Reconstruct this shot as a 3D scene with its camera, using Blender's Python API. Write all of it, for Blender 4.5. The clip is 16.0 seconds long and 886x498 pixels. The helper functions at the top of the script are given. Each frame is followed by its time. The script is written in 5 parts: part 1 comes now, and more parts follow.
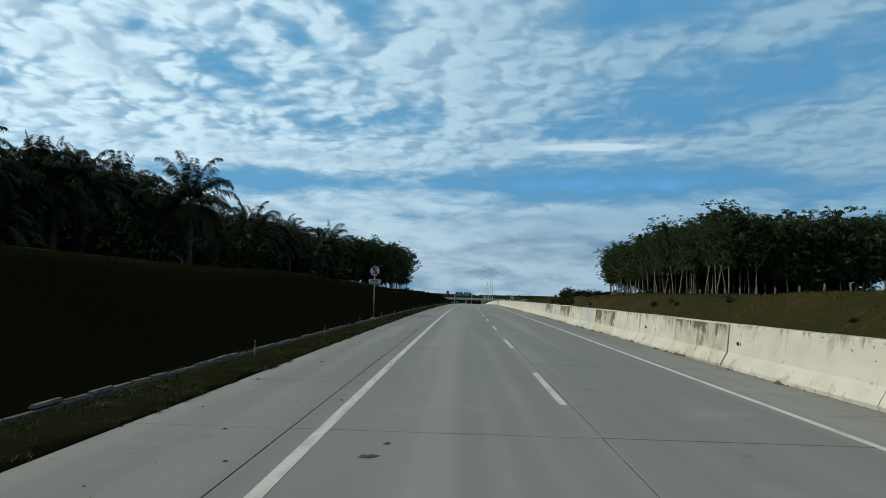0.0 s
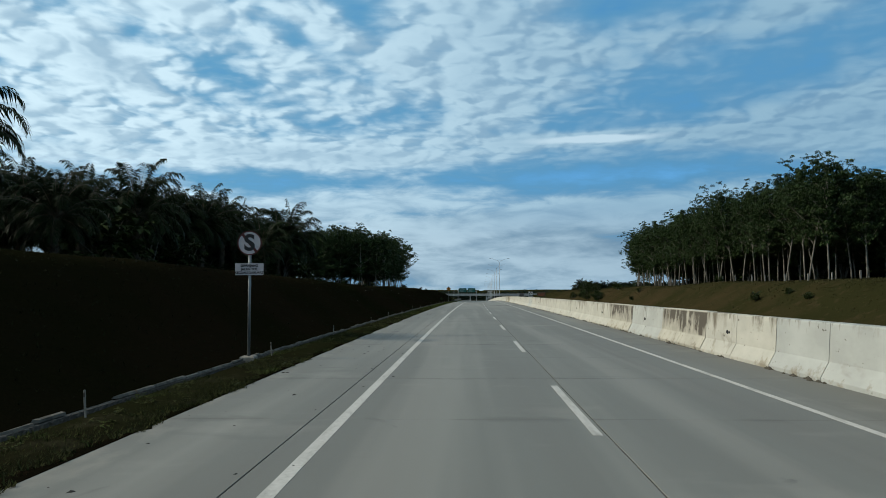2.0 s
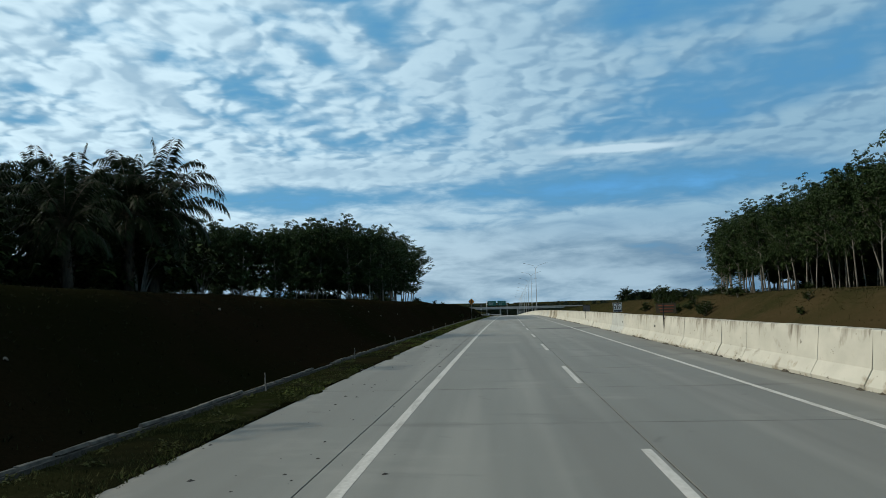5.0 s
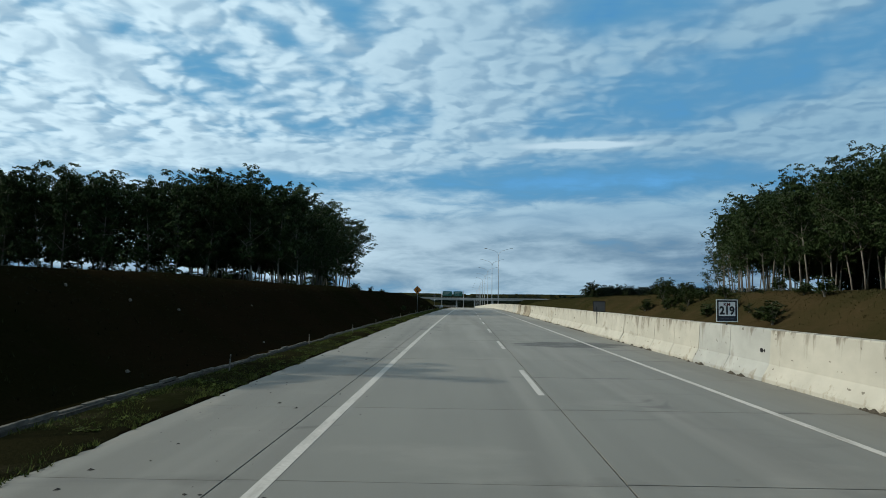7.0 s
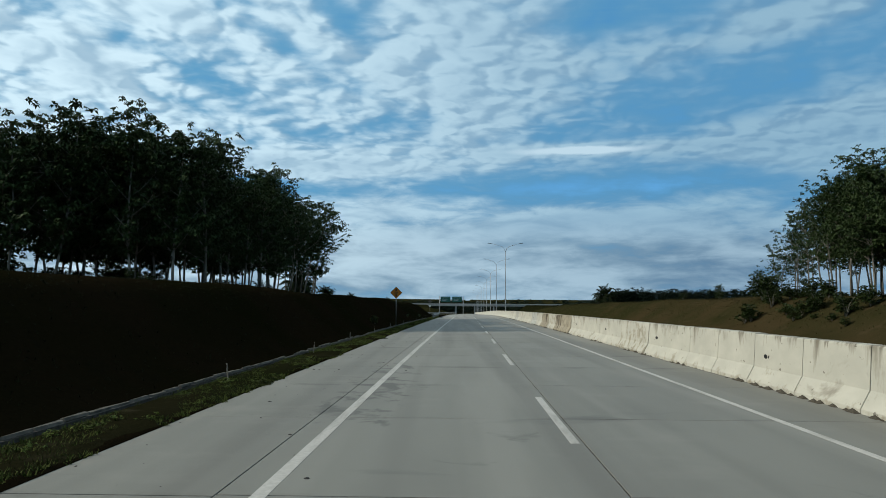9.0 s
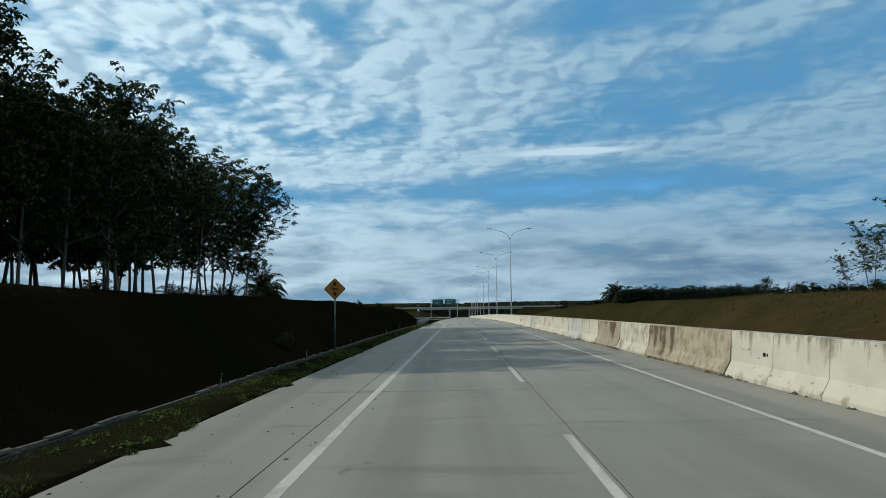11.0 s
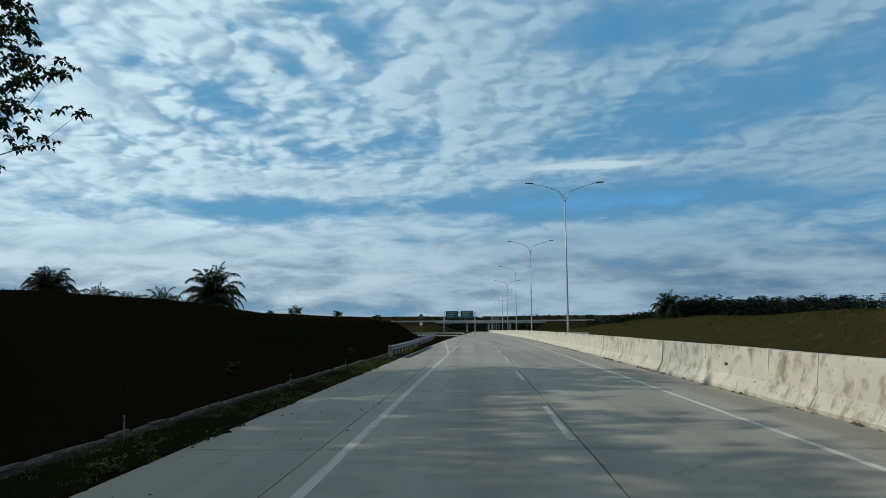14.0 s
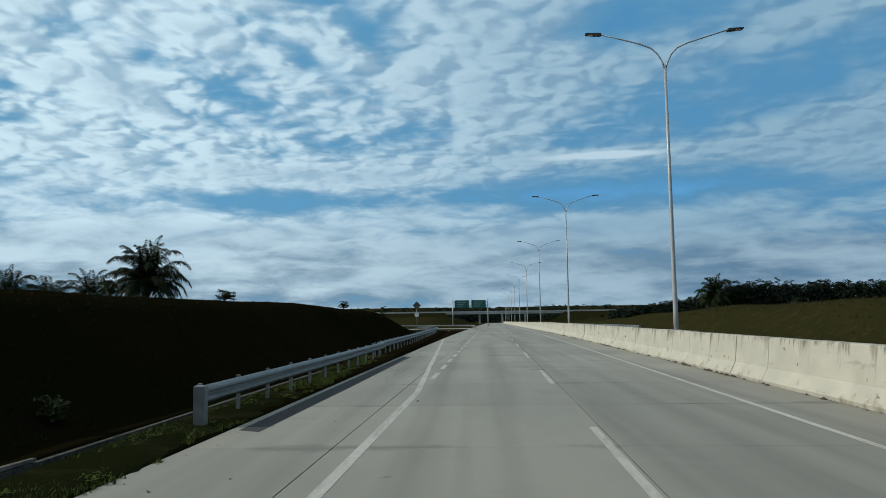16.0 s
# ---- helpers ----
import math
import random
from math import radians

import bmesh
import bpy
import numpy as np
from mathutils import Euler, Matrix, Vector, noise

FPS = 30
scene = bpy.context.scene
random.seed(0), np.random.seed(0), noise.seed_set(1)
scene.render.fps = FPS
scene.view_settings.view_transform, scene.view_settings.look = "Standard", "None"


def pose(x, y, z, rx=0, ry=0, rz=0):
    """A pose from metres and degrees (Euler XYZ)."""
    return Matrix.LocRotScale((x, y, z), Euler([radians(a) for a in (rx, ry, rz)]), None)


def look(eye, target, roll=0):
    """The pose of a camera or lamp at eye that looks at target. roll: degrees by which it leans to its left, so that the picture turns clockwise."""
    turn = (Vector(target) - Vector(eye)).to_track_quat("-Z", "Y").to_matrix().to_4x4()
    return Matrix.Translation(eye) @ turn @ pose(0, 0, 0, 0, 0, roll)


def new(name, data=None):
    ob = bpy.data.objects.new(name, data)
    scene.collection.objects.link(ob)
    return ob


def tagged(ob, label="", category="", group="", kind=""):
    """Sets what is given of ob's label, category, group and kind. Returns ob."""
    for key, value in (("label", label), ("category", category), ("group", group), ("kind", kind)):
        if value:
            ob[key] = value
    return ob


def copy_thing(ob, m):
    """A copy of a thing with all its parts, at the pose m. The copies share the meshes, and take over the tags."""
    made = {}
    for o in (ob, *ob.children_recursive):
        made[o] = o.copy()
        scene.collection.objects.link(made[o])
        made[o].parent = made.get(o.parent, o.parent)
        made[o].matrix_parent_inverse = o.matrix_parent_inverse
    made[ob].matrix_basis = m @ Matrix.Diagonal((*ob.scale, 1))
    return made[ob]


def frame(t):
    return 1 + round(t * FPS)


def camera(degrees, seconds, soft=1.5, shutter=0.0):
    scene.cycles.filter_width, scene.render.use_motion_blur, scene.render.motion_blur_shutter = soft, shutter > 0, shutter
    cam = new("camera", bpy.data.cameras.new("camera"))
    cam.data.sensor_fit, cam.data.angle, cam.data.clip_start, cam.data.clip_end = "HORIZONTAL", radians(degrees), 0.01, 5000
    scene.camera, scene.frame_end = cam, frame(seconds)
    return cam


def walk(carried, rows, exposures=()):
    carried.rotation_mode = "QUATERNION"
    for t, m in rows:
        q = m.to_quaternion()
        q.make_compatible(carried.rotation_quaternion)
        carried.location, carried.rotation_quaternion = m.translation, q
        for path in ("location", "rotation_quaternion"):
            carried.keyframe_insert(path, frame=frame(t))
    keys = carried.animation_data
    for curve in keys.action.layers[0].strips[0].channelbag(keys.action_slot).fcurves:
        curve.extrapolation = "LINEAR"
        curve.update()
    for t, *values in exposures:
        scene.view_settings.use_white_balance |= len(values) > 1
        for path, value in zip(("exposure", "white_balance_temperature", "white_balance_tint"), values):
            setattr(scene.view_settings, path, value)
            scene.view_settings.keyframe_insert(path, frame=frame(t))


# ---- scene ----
cam = camera(62.6, 16.0, 0.75)

PATH = [
    (0.0, pose(-0.211, -12.520, 1.843, 93.419, -1.617, 1.513)),
    (0.5, pose(-0.131, -5.283, 1.879, 93.227, -1.453, 1.257)),
    (1.0, pose(-0.074, 2.034, 1.891, 94.050, -1.124, 1.269)),
    (1.5, pose(-0.093, 9.212, 1.885, 93.282, 0.097, 2.433)),
    (2.0, pose(-0.126, 16.362, 1.894, 93.233, 0.141, 2.000)),
    (2.5, pose(-0.191, 23.863, 1.871, 92.709, 1.126, 2.979)),
    (3.0, pose(-0.219, 31.163, 1.863, 94.336, 0.921, 3.230)),
    (5.5, pose(-0.182, 67.479, 1.895, 94.515, 1.463, 4.740)),
    (6.0, pose(-0.106, 74.720, 1.874, 93.817, 0.045, 1.261)),
    (6.5, pose(-0.113, 82.224, 1.873, 93.276, 0.250, 2.067)),
    (7.0, pose(-0.035, 89.631, 1.894, 93.749, -0.681, 1.401)),
    (7.5, pose(-0.042, 97.240, 1.880, 94.541, -1.863, 0.698)),
    (8.0, pose(-0.041, 104.697, 1.911, 95.079, -0.289, 1.377)),
    (8.5, pose(-0.027, 112.398, 1.855, 94.238, -0.236, 2.301)),
    (9.0, pose(0.006, 119.861, 1.897, 94.308, -0.349, 1.549)),
    (11.5, pose(-0.039, 157.416, 1.915, 94.723, 0.902, 1.336)),
    (12.0, pose(-0.023, 164.983, 1.932, 93.683, -0.213, 0.641)),
    (12.5, pose(-0.004, 172.742, 1.921, 95.164, 0.569, 1.199)),
    (13.0, pose(0.043, 180.320, 1.937, 95.979, 0.968, 1.242)),
    (13.5, pose(0.065, 188.025, 1.913, 95.654, 1.030, 2.520)),
    (14.0, pose(0.045, 195.745, 1.905, 95.897, 0.406, 2.804)),
    (14.5, pose(0.013, 203.655, 1.890, 98.555, 0.380, 0.540)),
    (15.0, pose(-0.034, 211.557, 1.895, 96.807, 0.302, 1.915)),
    (15.5, pose(-0.062, 219.242, 1.866, 95.939, 0.226, 1.968)),
    (16.0, pose(-0.102, 226.485, 1.868, 95.321, 0.738, 3.819)),
]
# The road bends gently to the east and falls away over a long crest. The place is laid out
# along its middle line; lay_along() carries each piece onto the bend.
CURVE_FROM, CURVE_TO, CURVE_R = -60.0, 165.0, 9300.0
CREST_FROM, CREST_TO, CREST_R = -60.0, 350.0, 18000.0
LEVEL_FROM, LEVEL_TO = 860.0, 1060.0


def bend(y):
    """Sideways shift, drop, heading and fall of the road's middle line at y."""
    u = min(max(y, CURVE_FROM), CURVE_TO) - CURVE_FROM
    turn = u / CURVE_R
    dx = u * turn / 2 + turn * max(0.0, y - CURVE_TO)
    v = min(max(y, CREST_FROM), CREST_TO) - CREST_FROM
    fall = v / CREST_R
    dz = -v * fall / 2 - fall * max(0.0, min(y, LEVEL_FROM) - CREST_TO)
    w = min(max(y - LEVEL_FROM, 0.0), LEVEL_TO - LEVEL_FROM)
    dz -= fall * (w - w * w / (2 * (LEVEL_TO - LEVEL_FROM)))
    return dx, dz, turn, fall


def lie(m):
    """The pose m of the straight layout, carried onto the bend."""
    p = m.translation.copy()
    dx, dz, turn, fall = bend(p.y)
    spin = Matrix.Rotation(-turn, 4, "Z") @ Matrix.Rotation(-fall, 4, "X")
    return Matrix.Translation((p.x + dx, p.y, p.z + dz)) @ spin @ Matrix.Translation(-p) @ m


walk(cam, [(t, lie(m)) for t, m in PATH], ((0.0, 0.0), (9.0, 0.0), (12.5, -0.04), (14.5, -0.14), (16.0, -0.13)))

# ---- light ----
SUN_EL, SUN_AZ = radians(31), radians(-94)

world = bpy.data.worlds.new("sky")
scene.world = world
world.use_nodes = True
wt = world.node_tree
wt.nodes.clear()


def wmath(op, a, b=None, c=None):
    n = wt.nodes.new("ShaderNodeMath")
    n.operation = op
    for k, v in enumerate((a, b, c)):
        if v is None:
            continue
        if isinstance(v, (int, float)):
            n.inputs[k].default_value = v
        else:
            wt.links.new(v, n.inputs[k])
    return n.outputs[0]


def wnoise(vec, scale, detail=5.0, rough=0.55, distort=0.0):
    n = wt.nodes.new("ShaderNodeTexNoise")
    n.inputs["Scale"].default_value = scale
    n.inputs["Detail"].default_value = detail
    n.inputs["Roughness"].default_value = rough
    n.inputs["Distortion"].default_value = distort
    wt.links.new(vec, n.inputs["Vector"])
    return n.outputs[0]


def wpuffs(vec, scale):
    """Rounded heaps with clefts between them."""
    n = wt.nodes.new("ShaderNodeTexVoronoi")
    n.feature = "SMOOTH_F1"
    n.inputs["Scale"].default_value, n.inputs["Smoothness"].default_value = scale, 0.55
    n.inputs["Detail"].default_value, n.inputs["Roughness"].default_value = 1.5, 0.45
    n.normalize = True
    wt.links.new(vec, n.inputs["Vector"])
    return wmath("SUBTRACT", 1.0, wmath("MULTIPLY", n.outputs["Distance"], 1.25))


def wshift(vec, by, amount):
    """vec pushed about by a noise colour."""
    n = wt.nodes.new("ShaderNodeVectorMath")
    n.operation = "MULTIPLY_ADD"
    wt.links.new(by, n.inputs[0])
    n.inputs[1].default_value = (amount, amount, 0)
    wt.links.new(vec, n.inputs[2])
    return n.outputs[0]


def wstep(v, lo, hi):
    n = wt.nodes.new("ShaderNodeMapRange")
    n.interpolation_type = "SMOOTHSTEP"
    n.inputs["From Min"].default_value, n.inputs["From Max"].default_value = lo, hi
    wt.links.new(v, n.inputs["Value"])
    return n.outputs[0]


def wmix(f, a, b):
    n = wt.nodes.new("ShaderNodeMix")
    n.data_type = "RGBA"
    wt.links.new(f, n.inputs["Factor"])
    for k, v in ((6, a), (7, b)):
        if isinstance(v, tuple):
            n.inputs[k].default_value = (*v, 1)
        else:
            wt.links.new(v, n.inputs[k])
    return n.outputs[2]


def wvec(x, y, z=0.0):
    n = wt.nodes.new("ShaderNodeCombineXYZ")
    for k, v in enumerate((x, y, z)):
        if isinstance(v, (int, float)):
            n.inputs[k].default_value = v
        else:
            wt.links.new(v, n.inputs[k])
    return n.outputs[0]


coord = wt.nodes.new("ShaderNodeTexCoord")
sep = wt.nodes.new("ShaderNodeSeparateXYZ")
wt.links.new(coord.outputs["Generated"], sep.inputs[0])
dx, dy, dz = sep.outputs
az = wmath("MULTIPLY", wmath("ARCTAN2", dx, dy), 57.2958)
el = wmath("MULTIPLY", wmath("ARCSINE", dz), 57.2958)
down = wmath("ADD", wmath("MAXIMUM", dz, 0.0), 0.20)
px, py = wmath("DIVIDE", dx, down), wmath("DIVIDE", dy, down)
plane = wvec(px, py)
lit_plane = wvec(wmath("ADD", px, -0.055), wmath("ADD", py, -0.025))
near_plane = wvec(wmath("ADD", px, -0.022), wmath("ADD", py, -0.020))
stir = wt.nodes.new("ShaderNodeTexNoise")
stir.inputs["Scale"].default_value, stir.inputs["Detail"].default_value = 6.0, 3.0
wt.links.new(plane, stir.inputs["Vector"])
fine = wnoise(plane, 4.6, 5, 0.52, 0.2)
fine_lit = wnoise(lit_plane, 4.6, 5, 0.52, 0.2)
broad = wnoise(plane, 1.5, 3, 0.5)
# cloud streets run slantwise over the road
along = wmath("ADD", wmath("MULTIPLY", px, 0.59), wmath("MULTIPLY", py, 0.81))
across = wmath("SUBTRACT", wmath("MULTIPLY", px, 0.81), wmath("MULTIPLY", py, 0.59))
street = wnoise(wvec(wmath("MULTIPLY", along, 1.1), wmath("MULTIPLY", across, 4.2)), 1.0, 3, 0.5, 0.3)
ripple = wnoise(wvec(wmath("MULTIPLY", az, 0.07), wmath("MULTIPLY", el, 0.55)), 1.0, 6, 0.6, 0.5)
# banks of cloud and open gaps: azimuth, elevation, half widths, tilt, weight
BANKS = [
    (21.0, 15.0, 11.0, 2.6, 12, -0.15), (-8.6, 20.8, 1.8, 1.5, 0, -0.16), (-18.0, 15.6, 4.2, 1.5, -22, -0.17),
    (-5.7, 13.0, 4.6, 0.9, 8, -0.16), (-15.0, 8.0, 9.5, 0.75, 0, -0.11), (3.4, 8.7, 5.0, 1.0, -6, -0.13),
    (15.4, 8.6, 9.0, 0.9, 3, -0.12), (13.5, 21.0, 5.0, 1.0, 0, -0.20), (-27.0, 16.0, 16.0, 9.0, 0, 0.12),
    (1.5, 18.4, 8.0, 4.8, 10, 0.17), (11.5, 11.35, 7.2, 0.40, 0, 0.38), (7.0, 6.0, 7.5, 1.3, 0, 0.22),
    (3.5, 2.4, 45.0, 2.6, 0, 0.30), (28.5, 11.0, 7.5, 2.2, 0, 0.22), (-10.5, 10.0, 11.0, 0.8, 0, 0.22),
    (-12.0, 6.3, 8.0, 0.6, 3, 0.18), (24.0, 19.2, 7.0, 1.2, 8, 0.13), (-28.0, 5.2, 9.0, 2.0, 0, 0.16),
    (-13.5, 19.2, 5.0, 0.8, -24, -0.10), (-24.0, 18.4, 6.0, 0.7, -24, -0.10),
]
bias = None
for a0, e0, sa, se, tilt, wgt in BANKS:
    ct, st = math.cos(radians(tilt)), math.sin(radians(tilt))
    u, v = wmath("SUBTRACT", az, a0), wmath("SUBTRACT", el, e0)
    u1 = wmath("DIVIDE", wmath("ADD", wmath("MULTIPLY", u, ct), wmath("MULTIPLY", v, st)), sa)
    v1 = wmath("DIVIDE", wmath("SUBTRACT", wmath("MULTIPLY", v, ct), wmath("MULTIPLY", u, st)), se)
    r2 = wmath("ADD", wmath("MULTIPLY", u1, u1), wmath("MULTIPLY", v1, v1))
    g = wmath("MULTIPLY", wmath("EXPONENT", wmath("MULTIPLY", r2, -0.7)), wgt)
    bias = g if bias is None else wmath("ADD", bias, g)
puff = wpuffs(wshift(plane, stir.outputs["Color"], 0.15), 12.0)
puff_lit = wpuffs(wshift(near_plane, stir.outputs["Color"], 0.15), 12.0)
sheet = wnoise(wvec(wmath("MULTIPLY", az, 0.085), wmath("MULTIPLY", el, 0.42), 3.0), 1.0, 5, 0.55, 0.4)
wisp = wnoise(wvec(wmath("MULTIPLY", az, 0.22), wmath("MULTIPLY", el, 0.75), 8.0), 1.0, 5, 0.55, 0.4)
soft = wstep(el, 6.0, 12.5)
west = wstep(az, 24.0, -30.0)
texture = wmath("ADD", wmath("MULTIPLY", wmath("SUBTRACT", fine, 0.5), 0.50), wmath("MULTIPLY", wmath("SUBTRACT", puff, 0.62), 0.46))
body = wmath("ADD", wmath("ADD", 0.39, wmath("MULTIPLY", texture, wmath("ADD", 0.40, wmath("MULTIPLY", west, 0.75)))),
             wmath("ADD", wmath("MULTIPLY", broad, 0.20), wmath("MULTIPLY", street, 0.26)))
flat = wmath("ADD", 0.0, wmath("ADD", wmath("MULTIPLY", sheet, 0.66), wmath("MULTIPLY", wisp, 0.46)))
dens = wmath("ADD", wmath("ADD", wmath("MULTIPLY", body, soft), wmath("MULTIPLY", flat, wmath("SUBTRACT", 1.0, soft))),
             wmath("ADD", wmath("MULTIPLY", wmath("SUBTRACT", ripple, 0.5), 0.22), bias))
high = wstep(el, 26.0, 48.0)
veil = wstep(dens, 0.30, 0.52)
mass = wstep(dens, 0.48, 0.74)
cover = wmath("MAXIMUM", wmath("ADD", 0.42, wmath("MULTIPLY", veil, 0.58)), wmath("MULTIPLY", high, 0.93))
slope = wmath("ADD", wmath("MULTIPLY", wmath("SUBTRACT", fine, fine_lit), 1.0), wmath("MULTIPLY", wmath("SUBTRACT", puff, puff_lit), 1.3))
relief = wmath("ADD", wmath("MULTIPLY", wstep(slope, -0.24, 0.16), soft), wmath("MULTIPLY", wstep(wisp, 0.30, 0.66), wmath("SUBTRACT", 1.0, soft)))
thick = wstep(dens, 0.74, 1.02)
low = wstep(el, 7.0, 3.0)
white = wmix(west, (0.285, 0.475, 0.62), (0.66, 0.87, 0.985))
grey = wmix(west, (0.150, 0.305, 0.47), (0.250, 0.425, 0.58))
tone = wmath("MULTIPLY", wmath("ADD", wmath("MULTIPLY", relief, 0.70), wmath("MULTIPLY", mass, 0.30)), wmath("SUBTRACT", 1.0, wmath("MULTIPLY", thick, 0.45)))
shade = wmix(tone, grey, white)
dull = wmix(wstep(wmath("ADD", wmath("MULTIPLY", sheet, 0.6), wmath("MULTIPLY", wisp, 0.4)), 0.36, 0.62), wmix(wstep(az, 8.0, 22.0), (0.175, 0.295, 0.41), (0.105, 0.205, 0.325)), wmix(west, (0.34, 0.49, 0.61), (0.60, 0.79, 0.90)))
cloud = wmix(wmath("MULTIPLY", low, 0.90), shade, dull)
cloud = wmix(mass, wmix(west, (0.100, 0.30, 0.52), (0.130, 0.36, 0.58)), cloud)
# one long bright streak low over the road's far end
su = wmath("DIVIDE", wmath("SUBTRACT", az, 10.5), 6.0)
sv = wmath("DIVIDE", wmath("SUBTRACT", wmath("ADD", el, wmath("MULTIPLY", wisp, 0.5)), 11.55), 0.40)
span = wmath("EXPONENT", wmath("MULTIPLY", wmath("ADD", wmath("MULTIPLY", su, su), wmath("MULTIPLY", sv, sv)), -1.0))
gleam = wstep(wmath("ADD", span, wmath("MULTIPLY", wmath("SUBTRACT", fine, 0.5), 0.8)), 0.35, 0.80)
cloud = wmix(gleam, cloud, (0.52, 0.70, 0.82))
cloud = wmix(veil, (0.085, 0.315, 0.580), cloud)
cloud = wmix(high, cloud, wmix(wstep(body, 0.44, 0.76), (0.27, 0.34, 0.39), (0.50, 0.57, 0.60)))
sky = wt.nodes.new("ShaderNodeTexSky")
sky.sky_type, sky.sun_disc = "NISHITA", False
sky.sun_elevation, sky.sun_rotation = SUN_EL, SUN_AZ
sky.altitude, sky.air_density, sky.dust_density, sky.ozone_density = 900, 1.0, 0.0, 5.0
sat = wt.nodes.new("ShaderNodeHueSaturation")
sat.inputs["Saturation"].default_value = 1.25
wt.links.new(sky.outputs[0], sat.inputs["Color"])
bg_sky, bg_cloud = wt.nodes.new("ShaderNodeBackground"), wt.nodes.new("ShaderNodeBackground")
wt.links.new(sat.outputs[0], bg_sky.inputs[0])
bg_sky.inputs[1].default_value = 0.15
wt.links.new(cloud, bg_cloud.inputs[0])
bg_cloud.inputs[1].default_value = 1.0
mixer, out = wt.nodes.new("ShaderNodeMixShader"), wt.nodes.new("ShaderNodeOutputWorld")
wt.links.new(cover, mixer.inputs[0])
wt.links.new(bg_sky.outputs[0], mixer.inputs[1])
wt.links.new(bg_cloud.outputs[0], mixer.inputs[2])
wt.links.new(mixer.outputs[0], out.inputs[0])

sun = new("sun", bpy.data.lights.new("sun", "SUN"))
sun.data.energy, sun.data.angle, sun.data.color = 3.3, radians(0.6), (1.0, 0.93, 0.80)
to_sun = Vector((math.sin(SUN_AZ) * math.cos(SUN_EL), math.cos(SUN_AZ) * math.cos(SUN_EL), math.sin(SUN_EL)))
sun.matrix_world = look(to_sun * 300, (0, 0, 0))

# ---- materials ----


class Mat:
    """A small builder for procedural materials in world metres."""

    def __init__(self, name, rough=0.8, metal=0.0, spec=0.3):
        self.m = bpy.data.materials.new(name)
        self.m.use_nodes = True
        self.t = self.m.node_tree
        self.b = self.t.nodes["Principled BSDF"]
        self.b.inputs["Roughness"].default_value = rough
        self.b.inputs["Metallic"].default_value = metal
        self.b.inputs["Specular IOR Level"].default_value = spec
        self.geo = self.t.nodes.new("ShaderNodeNewGeometry")
        self.pos = self.geo.outputs["Position"]

    def put(self, v, socket):
        if isinstance(v, (int, float)):
            socket.default_value = v
        elif isinstance(v, tuple):
            socket.default_value = (*v, 1) if len(v) == 3 and socket.type == "RGBA" else v
        else:
            self.t.links.new(v, socket)

    def scaled(self, sx, sy, sz, vec=None):
        n = self.t.nodes.new("ShaderNodeVectorMath")
        n.operation = "MULTIPLY"
        self.put(vec or self.pos, n.inputs[0])
        n.inputs[1].default_value = (sx, sy, sz)
        return n.outputs[0]

    def noise(self, scale=1.0, detail=4.0, rough=0.55, vec=None, distort=0.0):
        n = self.t.nodes.new("ShaderNodeTexNoise")
        n.inputs["Scale"].default_value, n.inputs["Detail"].default_value = scale, detail
        n.inputs["Roughness"].default_value, n.inputs["Distortion"].default_value = rough, distort
        self.put(vec or self.pos, n.inputs["Vector"])
        return n.outputs[0]

    def step(self, v, lo, hi, a=0.0, b=1.0):
        n = self.t.nodes.new("ShaderNodeMapRange")
        n.inputs["From Min"].default_value, n.inputs["From Max"].default_value = lo, hi
        n.inputs["To Min"].default_value, n.inputs["To Max"].default_value = a, b
        self.put(v, n.inputs["Value"])
        return n.outputs[0]

    def math(self, op, a, b):
        n = self.t.nodes.new("ShaderNodeMath")
        n.operation = op
        self.put(a, n.inputs[0])
        self.put(b, n.inputs[1])
        return n.outputs[0]

    def mix(self, f, a, b):
        n = self.t.nodes.new("ShaderNodeMix")
        n.data_type = "RGBA"
        self.put(f, n.inputs["Factor"])
        self.put(a, n.inputs[6])
        self.put(b, n.inputs[7])
        return n.outputs[2]

    def axis(self, k):
        n = self.t.nodes.new("ShaderNodeSeparateXYZ")
        self.put(self.pos, n.inputs[0])
        return n.outputs[k]

    def rise(self):
        """Height over the object's own foot."""
        n = self.t.nodes.new("ShaderNodeSeparateXYZ")
        self.put(self.t.nodes.new("ShaderNodeTexCoord").outputs["Object"], n.inputs[0])
        return n.outputs[2]

    def lane(self):
        """Metres east of the road's middle line, on the bend."""
        y = self.axis(1)
        u = self.math("MINIMUM", self.math("MAXIMUM", self.math("SUBTRACT", y, CURVE_FROM), 0.0), CURVE_TO - CURVE_FROM)
        turn = self.math("DIVIDE", u, CURVE_R)
        dx = self.math("ADD", self.math("MULTIPLY", self.math("MULTIPLY", u, turn), 0.5), self.math("MULTIPLY", turn, self.math("MAXIMUM", self.math("SUBTRACT", y, CURVE_TO), 0.0)))
        return self.math("SUBTRACT", self.axis(0), dx)

    def each(self):
        return self.t.nodes.new("ShaderNodeObjectInfo").outputs["Random"]

    def island(self):
        return self.geo.outputs["Random Per Island"]

    def color(self, c):
        self.put(c, self.b.inputs["Base Color"])
        return self

    def bump(self, h, strength=0.3, dist=0.01):
        n = self.t.nodes.new("ShaderNodeBump")
        n.inputs["Strength"].default_value, n.inputs["Distance"].default_value = strength, dist
        self.put(h, n.inputs["Height"])
        self.put(n.outputs[0], self.b.inputs["Normal"])
        return self


